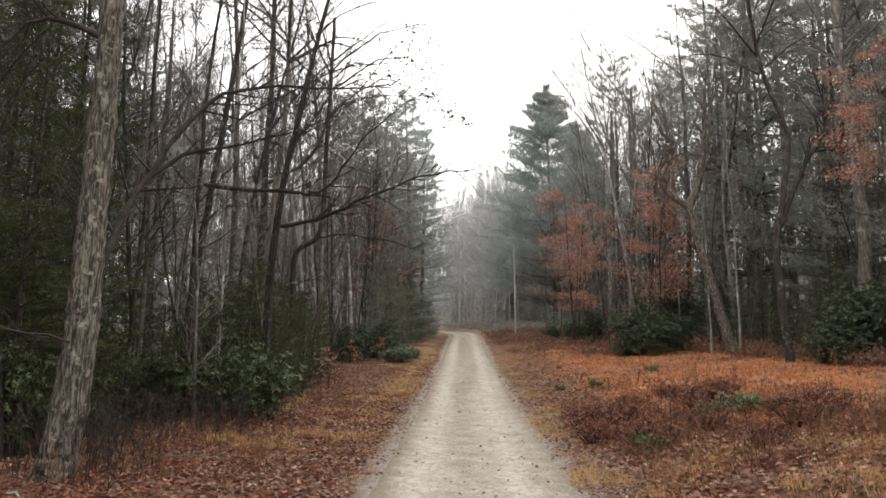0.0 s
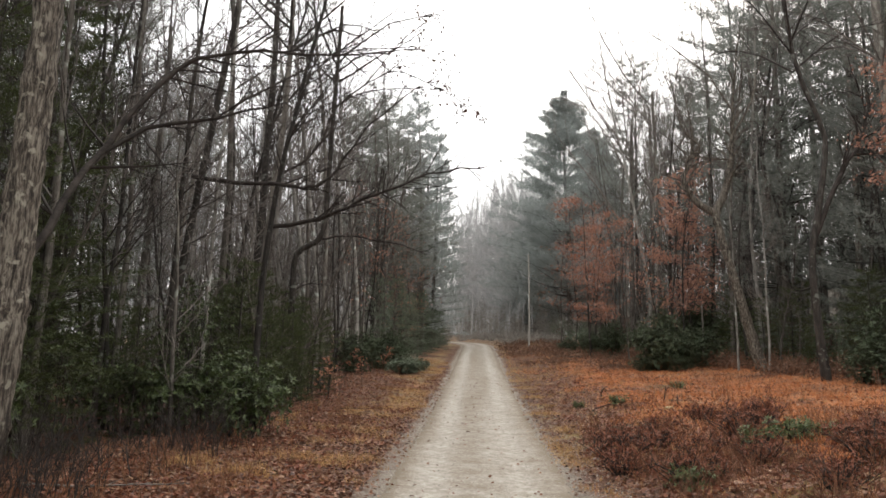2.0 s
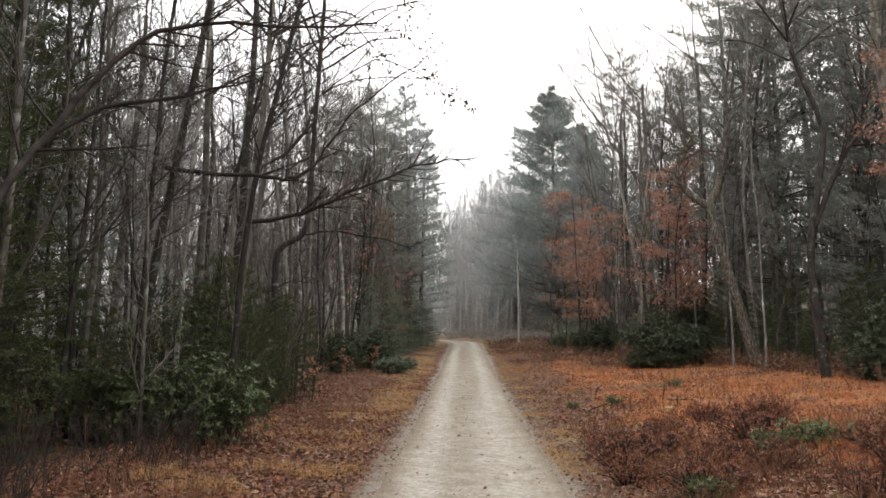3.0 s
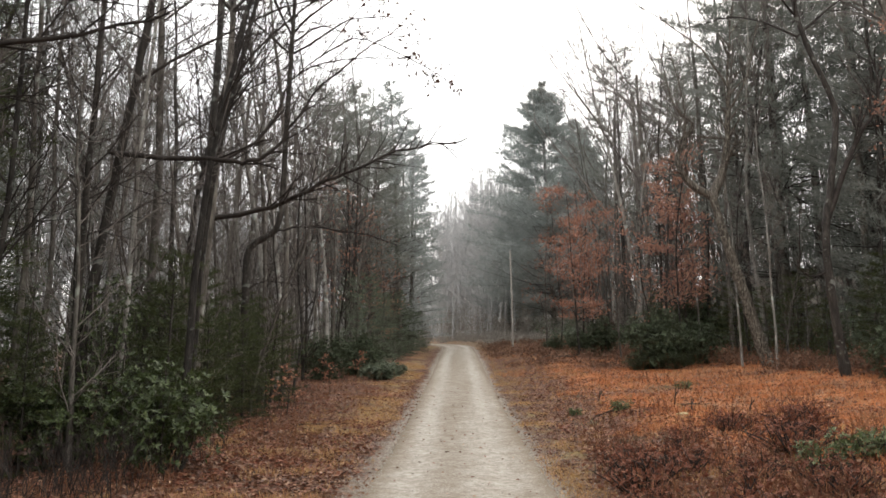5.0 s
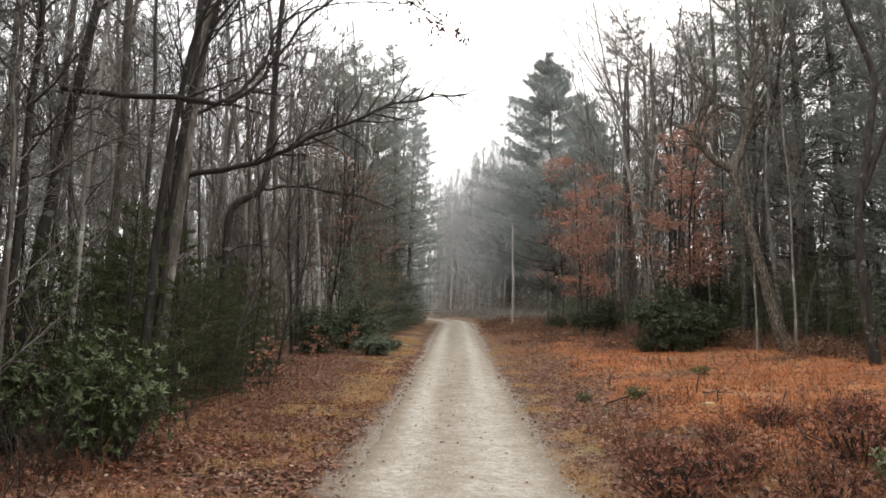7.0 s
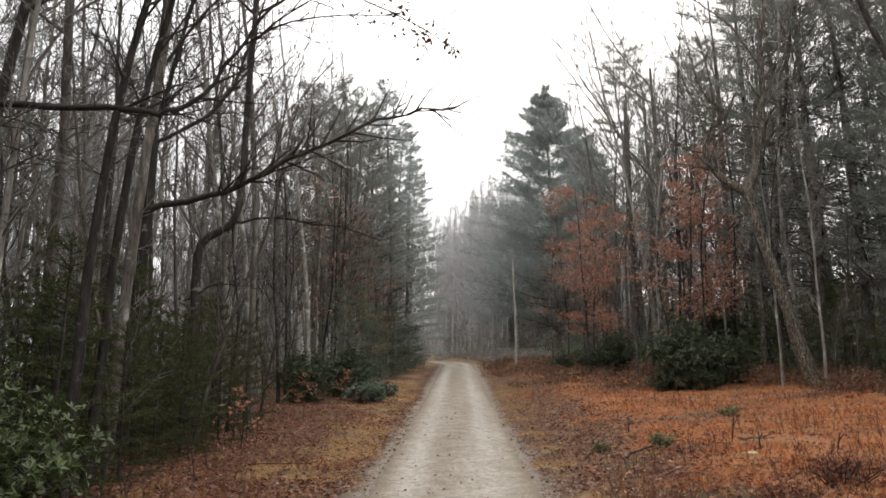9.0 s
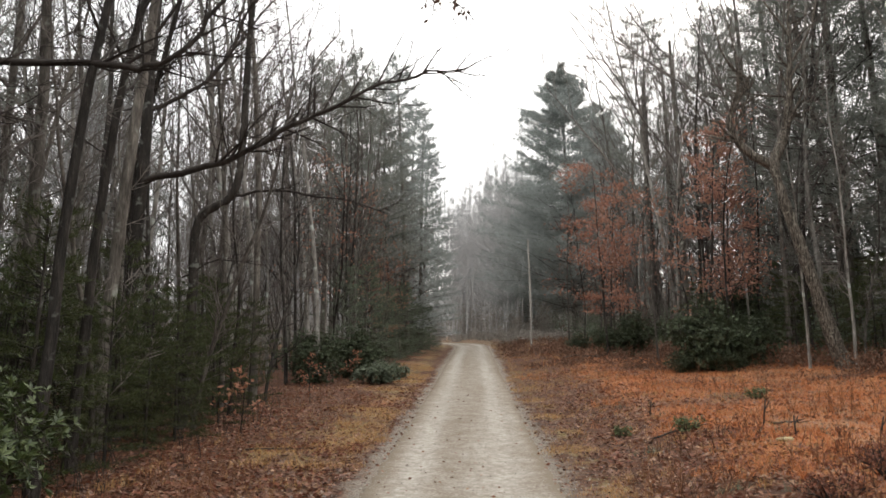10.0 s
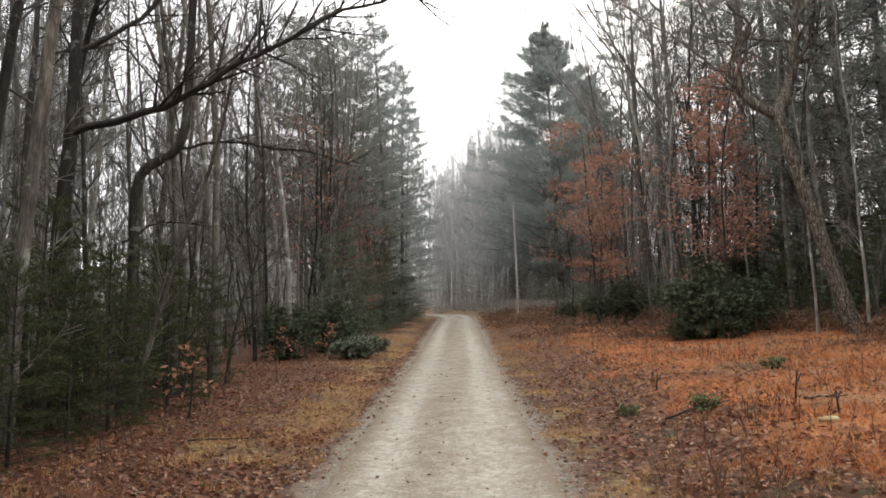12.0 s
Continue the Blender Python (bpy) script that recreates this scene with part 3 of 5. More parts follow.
# ---- trees that stand out ----
def set_tree(name, label, x, y, trunk_pts, r, limbs, bark, twig, seed, twig_len=1.0, count=8, depth=1, sides=9, leaves=()):
    """A tree shaped by guide points: its trunk, then limbs of (points, radius)."""
    rng = random.Random(seed)
    root = thing(name, label, "tree")
    base = Vector((x, y, land(x, y) - 0.25))
    root.location = base
    line = smooth_line([Vector(p) - base for p in trunk_pts], 4)
    line[0] = Vector((line[0].x, line[0].y, 0))
    trunk = Shape()
    k = len(line)
    fine = [along(line, q / (3 * k))[0] for q in range(3 * k)]
    girth = [r * (1 + 0.3 * math.exp(-4 * q / k) - 0.5 * q / (3 * k)) * (1 + 0.1 * noise.noise((q * 0.45, seed, 0)) + (0.12 if q % 11 == 6 else 0)) for q in range(3 * k)]
    trunk.tube([p + rand_dir(rng) * r * 0.05 for p in fine], girth, sides + 3)
    for q in range(len(trunk.v)):
        v = trunk.v[q]
        trunk.v[q] = v + rand_dir(rng) * r * 0.05
    part("trunk", trunk, bark, root)
    for pts, rl in limbs:
        limb = Shape()
        ln = [p + rand_dir(rng) * 0.04 for p in smooth_line([Vector(p) - base for p in pts], 3)]
        rl *= 0.68
        limb.tube(ln, taper(rl, 0.01, len(ln)), 5)
        total = sum((b - a).length for a, b in zip(ln, ln[1:]))
        twigs(limb, rng, ln, rl, twig_len * min(1.6, 0.35 * total), int(count * max(1, total / 2.5)), depth, 0.15, 0.05)
        part("limb", limb, twig, root)
    if leaves:
        crown, stalks = Shape(), Shape()
        for cx, cy, cz, spread, k in leaves:
            for _ in range(k * 2):
                c = Vector((cx, cy, cz)) - base + Vector((rng.gauss(0, 1), rng.gauss(0, 1), rng.gauss(0, 0.6))) * spread
                crown.leaf(c, rand_dir(rng) * 0.7 + Vector((0, 0, -0.7)), rand_dir(rng), rng.uniform(0.1, 0.18), 0.08)
                if rng.random() < 0.4:
                    mid = Vector((cx, cy, cz)) - base
                    stalks.tube([mid, mid.lerp(c, 0.55) + rand_dir(rng) * 0.06, c], [0.011, 0.008, 0.005], 3)
        part("twig_ends", stalks, twig, root, kind="stuff")
        part("dead_foliage", crown, brown_leaf, root, "a few curled dead leaves", True)
    return root


def crown_limbs(rng, top, n, length, up=0.5):
    """Free limbs for the part of a crown that is hidden above."""
    out = []
    for k in range(n):
        a = 2 * math.pi * (k + rng.random()) / n
        d = Vector((math.cos(a), math.sin(a), up))
        p = Vector(top) - Vector((0, 0, rng.uniform(0, 0.35) * length))
        out.append(([p, p + d * length * 0.5 + Vector((0, 0, 0.15 * length)), p + d * length * rng.uniform(0.8, 1.1)], 0.06))
    return out


rs = random.Random(5)
g0 = land(-4.72, 10.2)
oak = set_tree("oak_tree", "large oak with flaking lichen-grey bark beside the track", -4.72, 10.2,
               [(-4.7, 10.2, g0), (-4.63, 10.2, 1.3), (-4.52, 10.2, 2.6), (-4.5, 10.2, 3.84), (-4.47, 10.2, 5.32), (-4.45, 10.2, 7.1), (-4.4, 10.25, 9.5), (-4.5, 10.3, 12.5)], 0.235,
               [([(-4.55, 10.25, 2.9), (-4.5, 10.8, 3.9), (-4.25, 11.5, 5.1), (-3.63, 12, 6.36), (-2.94, 12.1, 6.59), (-1.62, 12.2, 6.68), (-0.74, 12.3, 6.75)], 0.085),
                ([(-4.3, 11.4, 4.95), (-3.93, 12, 5.49), (-3.07, 12.2, 5.76), (-2.3, 12.3, 5.96)], 0.06),
                ([(-4.5, 10.2, 6.5), (-5.12, 10.2, 6.83), (-5.5, 10.1, 6.7), (-5.9, 10, 6.25)], 0.08),
                ([(-4.5, 10.2, 2.4), (-4.9, 9.6, 2.6), (-5.6, 9.2, 2.5)], 0.03)]
               + crown_limbs(rs, (-4.45, 10.25, 10.5), 9, 4.0), bark_oak, twig_dark, 11, 0.9)
set_tree("bare_tree", "dark bare tree reaching long limbs over the track", -6.25, 27.2,
         [(-6.3, 27.2, 2.2), (-6.25, 27.2, 4.14), (-6.23, 27.2, 5.5), (-6.19, 27.2, 6.67), (-6.14, 27.2, 7.88), (-6.13, 27.2, 9.12), (-6.13, 27.2, 10.28), (-6.05, 27.2, 13), (-6.1, 27.2, 18)], 0.165,
         [([(-6.2, 27.2, 7.6), (-4.55, 26.6, 7.74), (-3.52, 26.2, 7.95), (-2.65, 25.8, 8.29), (-1.81, 25.4, 8.53), (-0.74, 25.0, 8.82), (0.17, 24.7, 8.92), (0.85, 24.5, 8.9)], 0.12),
          ([(-6.12, 27.2, 9.2), (-4.92, 27.2, 9.89), (-4.33, 27.2, 10.66), (-3.9, 27.2, 11.8), (-2.4, 27.2, 12.4), (-0.6, 27, 12.3)], 0.08),
          ([(-6.1, 27.2, 11), (-5, 27, 12.5), (-3.4, 27, 14), (-2, 26.8, 15)], 0.07),
          ([(-3.9, 27.2, 11.8), (-2.2, 27, 12.9), (-0.9, 26.8, 12.4), (0.1, 26.6, 11.8), (0.8, 26.5, 11.3)], 0.035),
          ([(-3.0, 27.0, 12.4), (-1.8, 26.6, 13.8), (-0.9, 26.4, 14.4)], 0.03)]
         + crown_limbs(rs, (-6.05, 27.2, 16.5), 8, 4.0), bark_dark, twig_dark, 12, 1.1, 12,
         leaves=((0.2, 26.6, 11.6, 0.3, 16), (0.7, 26.5, 11.3, 0.18, 9), (-0.5, 26.7, 12.2, 0.35, 16), (-1.2, 26.6, 13.9, 0.4, 18), (-1.9, 26.8, 13.0, 0.4, 16), (-1.0, 26.4, 14.6, 0.3, 12), (-0.4, 26.6, 13.2, 0.3, 10)))
set_tree("bare_tree", "leaning bare tree with a crooked low limb", -5.5, 28,
         [(-5.3, 28, 2.3), (-5.2, 28, 4.2), (-5.18, 28, 5.6), (-5.12, 28, 6.95), (-4.39, 28, 7.5), (-4.21, 28, 8.66), (-4.17, 28, 10.72), (-4.09, 28, 12.85), (-4.0, 28.1, 16)], 0.12,
         [([(-4.4, 28, 7.5), (-3.53, 28, 7.56), (-2.71, 28, 7.5), (-1.73, 28, 7.32), (-0.83, 28, 7.0)], 0.055),
          ([(-5.4, 28, 5.6), (-4.6, 27.8, 6.0), (-3.7, 27.6, 5.8)], 0.03)] + crown_limbs(rs, (-4.1, 28.2, 14), 7, 3.5), bark_dark, twig_dark, 13, 0.8)
set_tree("bare_tree", "slim bare tree with a wavy limb over the bushes", -6.6, 20.5,
         [(-6.6, 20.5, 1.6), (-6.4, 20.5, 4), (-6.1, 20.5, 6.5), (-5.7, 20.5, 9.5), (-5.3, 20.5, 13), (-5.2, 20.5, 17)], 0.105,
         [([(-6.1, 20.3, 7.3), (-5.0, 20, 7.1), (-3.8, 20, 7.04), (-3.32, 20, 6.97), (-2.81, 20, 7.26), (-2.41, 20, 7.86), (-1.9, 20, 8.55), (-1.17, 20, 9.2), (-0.5, 20, 9.7)], 0.085),
          ([(-5.8, 20.5, 8.8), (-4.6, 20.6, 9.6), (-3.0, 20.8, 10.6), (-1.0, 21, 11)], 0.055)] + crown_limbs(rs, (-5.3, 20.5, 14.5), 8, 3.6), bark_dark, twig_dark, 14, 0.8)
set_tree("bare_tree", "slim grey bare tree with a narrow crown", -5.3, 24,
         [(-5.4, 24, 1.9), (-5.3, 24, 4.5), (-5.1, 24.1, 8), (-4.9, 24.2, 11), (-4.9, 24.3, 16)], 0.12,
         crown_limbs(rs, (-4.9, 24.2, 13.5), 7, 3.5), bark_grey, twig_dark, 15, 0.8)
set_tree("bare_tree", "leaning forked grey tree at the field's edge", 12.95, 36.5,
         [(13.05, 36.5, 3.9), (12.85, 36.5, 4.3), (12.45, 36.5, 5.8), (12.12, 36.5, 7.21), (11.6, 36.6, 9.4), (11.35, 36.7, 10.85)], 0.27,
         [([(11.4, 36.8, 10.7), (12.0, 37, 12.0), (12.3, 37, 13.5), (12.42, 37, 14.8), (12.54, 37, 16.5), (12.9, 37, 19)], 0.31),
          ([(11.4, 36.8, 10.7), (10.52, 37, 11.48), (10.1, 37, 12.5), (10.5, 37, 13.2), (10.6, 37.2, 15), (10.2, 37.3, 17.5)], 0.27),
          ([(10.5, 37, 13.2), (10.93, 37, 13.9), (10.22, 37, 14.63), (9.87, 37, 16.32), (9.5, 37, 18.5)], 0.11),
          ([(12.3, 37, 13.3), (11.0, 37, 13.4), (9.6, 36.8, 13.2), (8.6, 36.6, 13.6)], 0.06),
          ([(12.45, 37, 15.5), (11.5, 37, 17.2), (9.9, 37, 18.6), (8.0, 37, 20)], 0.08),
          ([(12.4, 37, 14.5), (13.3, 37, 16), (13.8, 37, 18), (14.5, 37, 20)], 0.08),
          ([(10.1, 37, 12.3), (9.2, 37, 12.6), (8.6, 37, 13.6), (8.5, 37, 15)], 0.05)], bark_oak, bark_oak, 16, 1.2, 6)
set_tree("bare_tree", "dark crooked tree standing in the wood's edge", 12.8, 30.5,
         [(12.9, 30.5, 3.3), (12.75, 30.5, 5), (12.7, 30.5, 7.57), (13.1, 30.5, 9.6), (13.46, 30.5, 11.61), (13.35, 30.5, 12.6), (12.6, 30.5, 15), (12.2, 30.5, 19)], 0.145,
         [([(12.76, 30.5, 8.1), (13.93, 30.5, 10.69), (14.82, 30.5, 12.07), (15.01, 30.5, 13.0), (14.6, 30.5, 15)], 0.17),
          ([(12.7, 30.5, 6.6), (12.0, 30.3, 6.4), (11.4, 30.2, 6.9)], 0.05)] + crown_limbs(rs, (12.5, 30.5, 16), 7, 4.0), bark_dark, twig_dark, 17, 1.0)
set_tree("bare_tree", "stout pale grey tree behind rust-leaved twigs", 16.7, 32,
         [(16.7, 32, 3.5), (16.7, 32, 5.14), (16.85, 32, 8.78), (16.8, 32, 12), (16.6, 32, 16), (16.6, 32, 22)], 0.3,
         [([(16.8, 32, 11), (15.5, 31.8, 12.6), (14.4, 31.6, 14.5)], 0.08)] + crown_limbs(rs, (16.6, 32, 17), 9, 5.0), bark_grey, twig_grey, 18, 1.0)

# ---- the wood ----
taken = [(-4.7, 10.2), (-6.25, 27.2), (-5.5, 28), (-6.6, 20.5), (-5.3, 24), (12.9, 36.5), (12.8, 30.5), (16.7, 32)]


def left_edge(y):
    return -4.6 + 0.6 * smooth(38, 46, y) + 1.2 * smooth(46, 62, y) + 1.2 * smooth(62, 80, y) - 11 * smooth(80, 110, y)


def right_edge(y):
    return 17.5 - 3.5 * smooth(20, 34, y) - 3.5 * smooth(36, 52, y) - 2.5 * smooth(52, 75, y) - 2.5 * smooth(75, 105, y) - 8 * smooth(100, 130, y)


rt = random.Random(21)
SPECIES = []
for k in range(9):
    kind = k % 3
    SPECIES.append(bare_tree(rt, (17, 20, 15)[kind] * rt.uniform(0.9, 1.1), (0.072, 0.098, 0.06)[kind], (0.25, 0.36, 0.2)[kind], (26, 24, 26)[kind], (0.17, 0.17, 0.19)[kind], 0.06,
                             (bark_dark, bark_grey, bark_pale)[(k + k // 3) % 3], (twig_dark, twig_grey, twig_grey)[(k + k // 3) % 3],
                             ("tall dark-barked bare tree in the wood", "tall grey-barked bare tree in the wood", "slim pale-barked bare tree in the wood")[(k + k // 3) % 3]))
SAPLINGS = [bare_tree(rt, rt.uniform(6, 11), 0.04, 0.12, 26, 0.2, 0.1, (bark_dark, bark_grey)[k % 2], (twig_dark, twig_grey)[k % 2],
                      ("thin dark bare sapling in the underwood", "thin grey bare sapling in the underwood")[k % 2], 1, 0.12, "saplings of the underwood", "bare_sapling", 0.12) for k in range(6)]
TALL = [vase_tree(rt, 25, 0.2, bark_grey, twig_grey, "very tall bare hardwood with a wide grey crown", "tall hardwoods beyond the field") for _ in range(3)]
used = set()


def stand(pool, x, y, size, lean=0.0):
    ob = rt.choice(pool)
    turn = rt.uniform(0, 360)
    tilt = (rt.uniform(-lean, lean), rt.uniform(-lean, lean))
    if ob.name not in used:
        used.add(ob.name)
        return place(ob, x, y, turn, size, 0.0, tilt)
    return place_copy(ob, x, y, turn, size, tilt)


def free(x, y, gap):
    return all((x - a) ** 2 + (y - b) ** 2 > gap * gap for a, b in taken)


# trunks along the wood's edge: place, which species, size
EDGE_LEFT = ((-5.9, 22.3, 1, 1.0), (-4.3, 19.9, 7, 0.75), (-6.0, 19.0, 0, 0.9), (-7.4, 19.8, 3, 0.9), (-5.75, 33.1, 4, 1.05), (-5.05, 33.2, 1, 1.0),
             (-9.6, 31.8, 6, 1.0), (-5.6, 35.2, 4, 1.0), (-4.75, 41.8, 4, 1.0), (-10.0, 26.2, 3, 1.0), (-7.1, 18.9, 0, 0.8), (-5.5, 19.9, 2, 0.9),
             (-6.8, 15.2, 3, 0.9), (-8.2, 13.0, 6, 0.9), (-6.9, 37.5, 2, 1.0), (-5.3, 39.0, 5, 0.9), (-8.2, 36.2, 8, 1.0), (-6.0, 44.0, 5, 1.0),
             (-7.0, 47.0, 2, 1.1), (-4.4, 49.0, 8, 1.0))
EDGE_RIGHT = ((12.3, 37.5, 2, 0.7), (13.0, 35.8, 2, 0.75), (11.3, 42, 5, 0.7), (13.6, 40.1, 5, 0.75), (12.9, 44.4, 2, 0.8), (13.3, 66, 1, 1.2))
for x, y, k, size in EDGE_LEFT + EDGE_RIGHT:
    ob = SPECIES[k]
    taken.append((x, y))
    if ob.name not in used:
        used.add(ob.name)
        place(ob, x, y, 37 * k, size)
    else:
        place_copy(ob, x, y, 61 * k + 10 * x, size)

# Dark barks near and pale ones far stand in for haze between trunks.
DARK = [o for o in SPECIES if "dark" in o["label"]]
PALE = [o for o in SPECIES if "dark" not in o["label"]]
count = 0
while count < 92:                                   # the wood beside the track, left hand
    y = rt.uniform(4, 74)
    x = left_edge(y) - abs(rt.gauss(0, 8)) - 0.2
    if x > -18 and free(x, y, 0.9) and not (y < 17 and x > -6.0):
        taken.append((x, y))
        stand(DARK if y < 20 or (y < 32 and rt.random() < 0.6) else PALE if y > 38 else SPECIES, x, y, rt.uniform(0.7, 1.0) if y < 32 else rt.uniform(0.8, 1.1), 3)
        count += 1
for i, (x, y, size) in enumerate(((12.3, 58, 1.05), (13.2, 54, 1.05), (14.6, 62, 1.15), (15.2, 50, 1.05), (17.4, 45, 1.05), (19.0, 40, 1.0), (16.4, 72, 1.15), (-9.0, 40, 0.8), (-7.6, 50, 0.85), (-11, 30, 0.8))):
    taken.append((x, y))
    if i < 3:
        place(TALL[i], x, y, 0, size)
    else:
        place_copy(TALL[i % 3], x, y, 67 * i, size)
count = 0
while count < 66:                                   # and beyond the field
    y = rt.uniform(14, 84)
    x = right_edge(y) + abs(rt.gauss(0, 9)) + 0.3
    if x < 30 and free(x, y, 1.2) and not (y < 39 and x < 18) and not (y > 52 and x / y < 0.19):
        taken.append((x, y))
        stand(SPECIES, x, y, rt.uniform(0.95, 1.4), 3)
        count += 1
count = 0
while count < 185:
    y = rt.uniform(5, 70)
    left = rt.random() < 0.6
    x = left_edge(y) - abs(rt.gauss(0, 5)) + 0.1 if left else right_edge(y) + abs(rt.gauss(0, 6))
    if free(x, y, 0.5) and not (y < 17 and -6.5 < x < 0) and not (y < 36 and 0 < x < 17):
        taken.append((x, y))
        stand(SAPLINGS, x, y, rt.uniform(0.6, 1.2), 7)
        count += 1

# ---- pines ----
rp = random.Random(8)
# Distant pines wear the needle colour that has haze painted in.
star_pine = pine_tree(rp, 26, 0.3, 0.1, 0.33, bark_grey, far_needle, "large conical white pine, needles paled blue-green for haze", 32, 20, 0.5, 0.026, -0.01, 0.46, even=0.45, tip=0.03, fan=0.34)
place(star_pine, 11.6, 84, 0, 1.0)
PINES = [pine_tree(rp, 24, 0.24, 0.16, 0.2, bark_grey, pine_needle, "tall white pine with grey-green needles", 12, 19, 0.42, 0.018, gap=1.0),
         pine_tree(rp, 22, 0.2, 0.34, 0.18, bark_dark, pine_needle, "tall pine with a high open crown", 12, 19, 0.42, 0.018, gap=0.95),
         pine_tree(rp, 20, 0.17, 0.1, 0.2, bark_dark, pine_needle, "dense dark pine branching low", 12, 18, 0.42, 0.018, gap=0.9)]
PINES.append(pine_tree(random.Random(77), 20, 0.17, 0.1, 0.19, bark_dark, hemlock_needle, "dark green hemlock standing in the deep wood", 12, 16, 0.34, 0.018, -0.04, 0.9, "hemlock_tree"))
left_pine = pine_tree(rp, 20, 0.2, 0.3, 0.2, bark_grey, pine_needle, "open-crowned pine leaning towards the track", 11, 18, 0.42, 0.02, 0.0, 0.95, even=0.6)
low_pine = pine_tree(rp, 21, 0.18, 0.08, 0.17, bark_grey, far_needle, "white pine with tiers of level boughs, needles paled for haze", 11, 17, 0.42, 0.02, -0.02, 1.05, even=0.6, tip=0.15)
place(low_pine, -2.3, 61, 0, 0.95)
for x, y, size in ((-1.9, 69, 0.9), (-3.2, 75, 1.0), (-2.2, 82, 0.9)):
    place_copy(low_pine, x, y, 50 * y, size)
place(left_pine, -4.7, 53, 0, 0.92)
for x, y, size in ((-4.0, 58, 0.9), (-6.8, 56, 0.95), (-5.4, 62, 1.0), (-4.2, 67, 0.9), (-7.5, 66, 1.0), (-4.4, 75, 0.8)):
    place_copy(left_pine, x, y, 50 * y, size)
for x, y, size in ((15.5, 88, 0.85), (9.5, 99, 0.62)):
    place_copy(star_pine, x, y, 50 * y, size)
PINES_LEFT = ((2, -14, 44, 0.8), (1, -14, 33, 0.9), (3, -9.6, 15.5, 0.62), (3, -11, 20, 0.7), (0, -14, 25, 0.75), (3, -7.9, 11.4, 0.5),
             (3, -12.5, 12, 0.7), (3, -7.6, 16.6, 0.44), (3, -13, 17, 0.8), (2, -15, 20, 0.9), (3, -16.5, 15, 0.8), (2, -12.5, 27, 0.85), (3, -17, 24, 0.9), (2, -19, 19, 1.0), (2, -17, 30, 0.9), (2, -20, 37, 0.9), (3, -8.6, 19.4, 0.5), (3, -6.9, 13.2, 0.4))
PINES_RIGHT = ((0, 17.5, 45, 1.15), (2, 24, 41, 1.2), (0, 30, 45, 1.2), (2, 31, 38, 1.2), (1, 19, 55, 1.3), (2, 18, 62, 1.1),
             (2, 20.5, 50, 1.2), (0, 23, 46, 1.2), (1, 26, 40, 1.2), (2, 28, 52, 1.2), (0, 22.5, 36, 1.05), (1, 25, 33, 1.05),
             (1, 15, 68, 1.1), (2, 20.5, 41.5, 1.15), (2, 18.8, 37.5, 1.0), (2, 17.2, 49.5, 1.05), (2, 20, 31, 1.1), (2, 23, 28, 1.1), (0, 19.5, 45, 1.1), (2, 26, 35, 1.2))
for k, x, y, size in PINES_LEFT + PINES_RIGHT:
    if PINES[k].name not in used:
        used.add(PINES[k].name)
        place(PINES[k], x, y, 40 * x, size)
    else:
        place_copy(PINES[k], x, y, 40 * x + y, size)
HEMLOCKS = [pine_tree(rp, 4.2, 0.035, 0.06, 0.3, bark_dark, hemlock_needle, "young dark-green hemlock in the underwood", 12, 15, 0.13, 0.0065, -0.05, 0.31, "young_hemlock", "young evergreens of the underwood") for _ in range(2)]
# Same young hemlock in a paler leaf, haze put into its colour.
MISTY_HEMLOCK = pine_tree(rp, 5.0, 0.04, 0.04, 0.28, bark_grey, dull_leaf, "young hemlock, its grey-green paled for haze", 9, 13, 0.15, 0.008, -0.05, 0.26, "young_hemlock", "young evergreens of the underwood")
HEM_SPOTS = [(-6.6, 12.6), (-7.7, 10.4), (-6.9, 15.4), (-8.2, 15.6), (-6.0, 17.6), (-9.0, 11.6), (-5.0, 21.0), (-4.7, 22.8), (-4.6, 25.6), (-4.6, 28.4), (-5.7, 25.4), (-4.9, 32.2), (-5.9, 23.6), (-6.4, 27.2), (-4.7, 24.4), (-5.6, 22.2), (-5.0, 27.0), (-6.8, 24.9), (-5.2, 30.0), (-7.6, 28.0), (-6.4, 32.5), (-7.8, 35), (-4.4, 47), (-8.0, 21), (-9.4, 16), (-3.4, 50), (-8.6, 40),
             (-3.1, 44), (-2.7, 50), (-2.3, 54), (-2.2, 58), (-1.7, 62.5), (-1.6, 67), (-1.3, 72), (-1.4, 77), (-3.4, 60), (-3.0, 66),
             (13.8, 42), (15.2, 38.8), (16.8, 35.5), (12.4, 49.5), (14.8, 45), (17.8, 33.5), (14.4, 34.6), (15.7, 32.6), (13.9, 38.6), (18.6, 37), (16.6, 41), (14.2, 47.5), (19.5, 34.5), (17.4, 44)]
for i, (x, y) in enumerate(HEM_SPOTS):
    # Left-hand hemlocks past 43 m take the haze-paled copy.
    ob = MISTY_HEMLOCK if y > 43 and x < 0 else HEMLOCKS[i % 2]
    if ob.name not in used:
        used.add(ob.name)
        place(ob, x, y, 0, 1.0)
    else:
        place_copy(ob, x, y, 77 * i, rp.uniform(0.6, 1.05))

# ---- young oaks with dead leaves ----
ro = random.Random(31)
OAKS = [leaf_tree(ro, 10.5, 0.07, 0.2, 34, 0.25, bark_dark, oak_leaf, "young oak holding rust-red dead leaves", 2600, 0.17, "oak_sapling", 0.6, 0.2) for _ in range(2)]
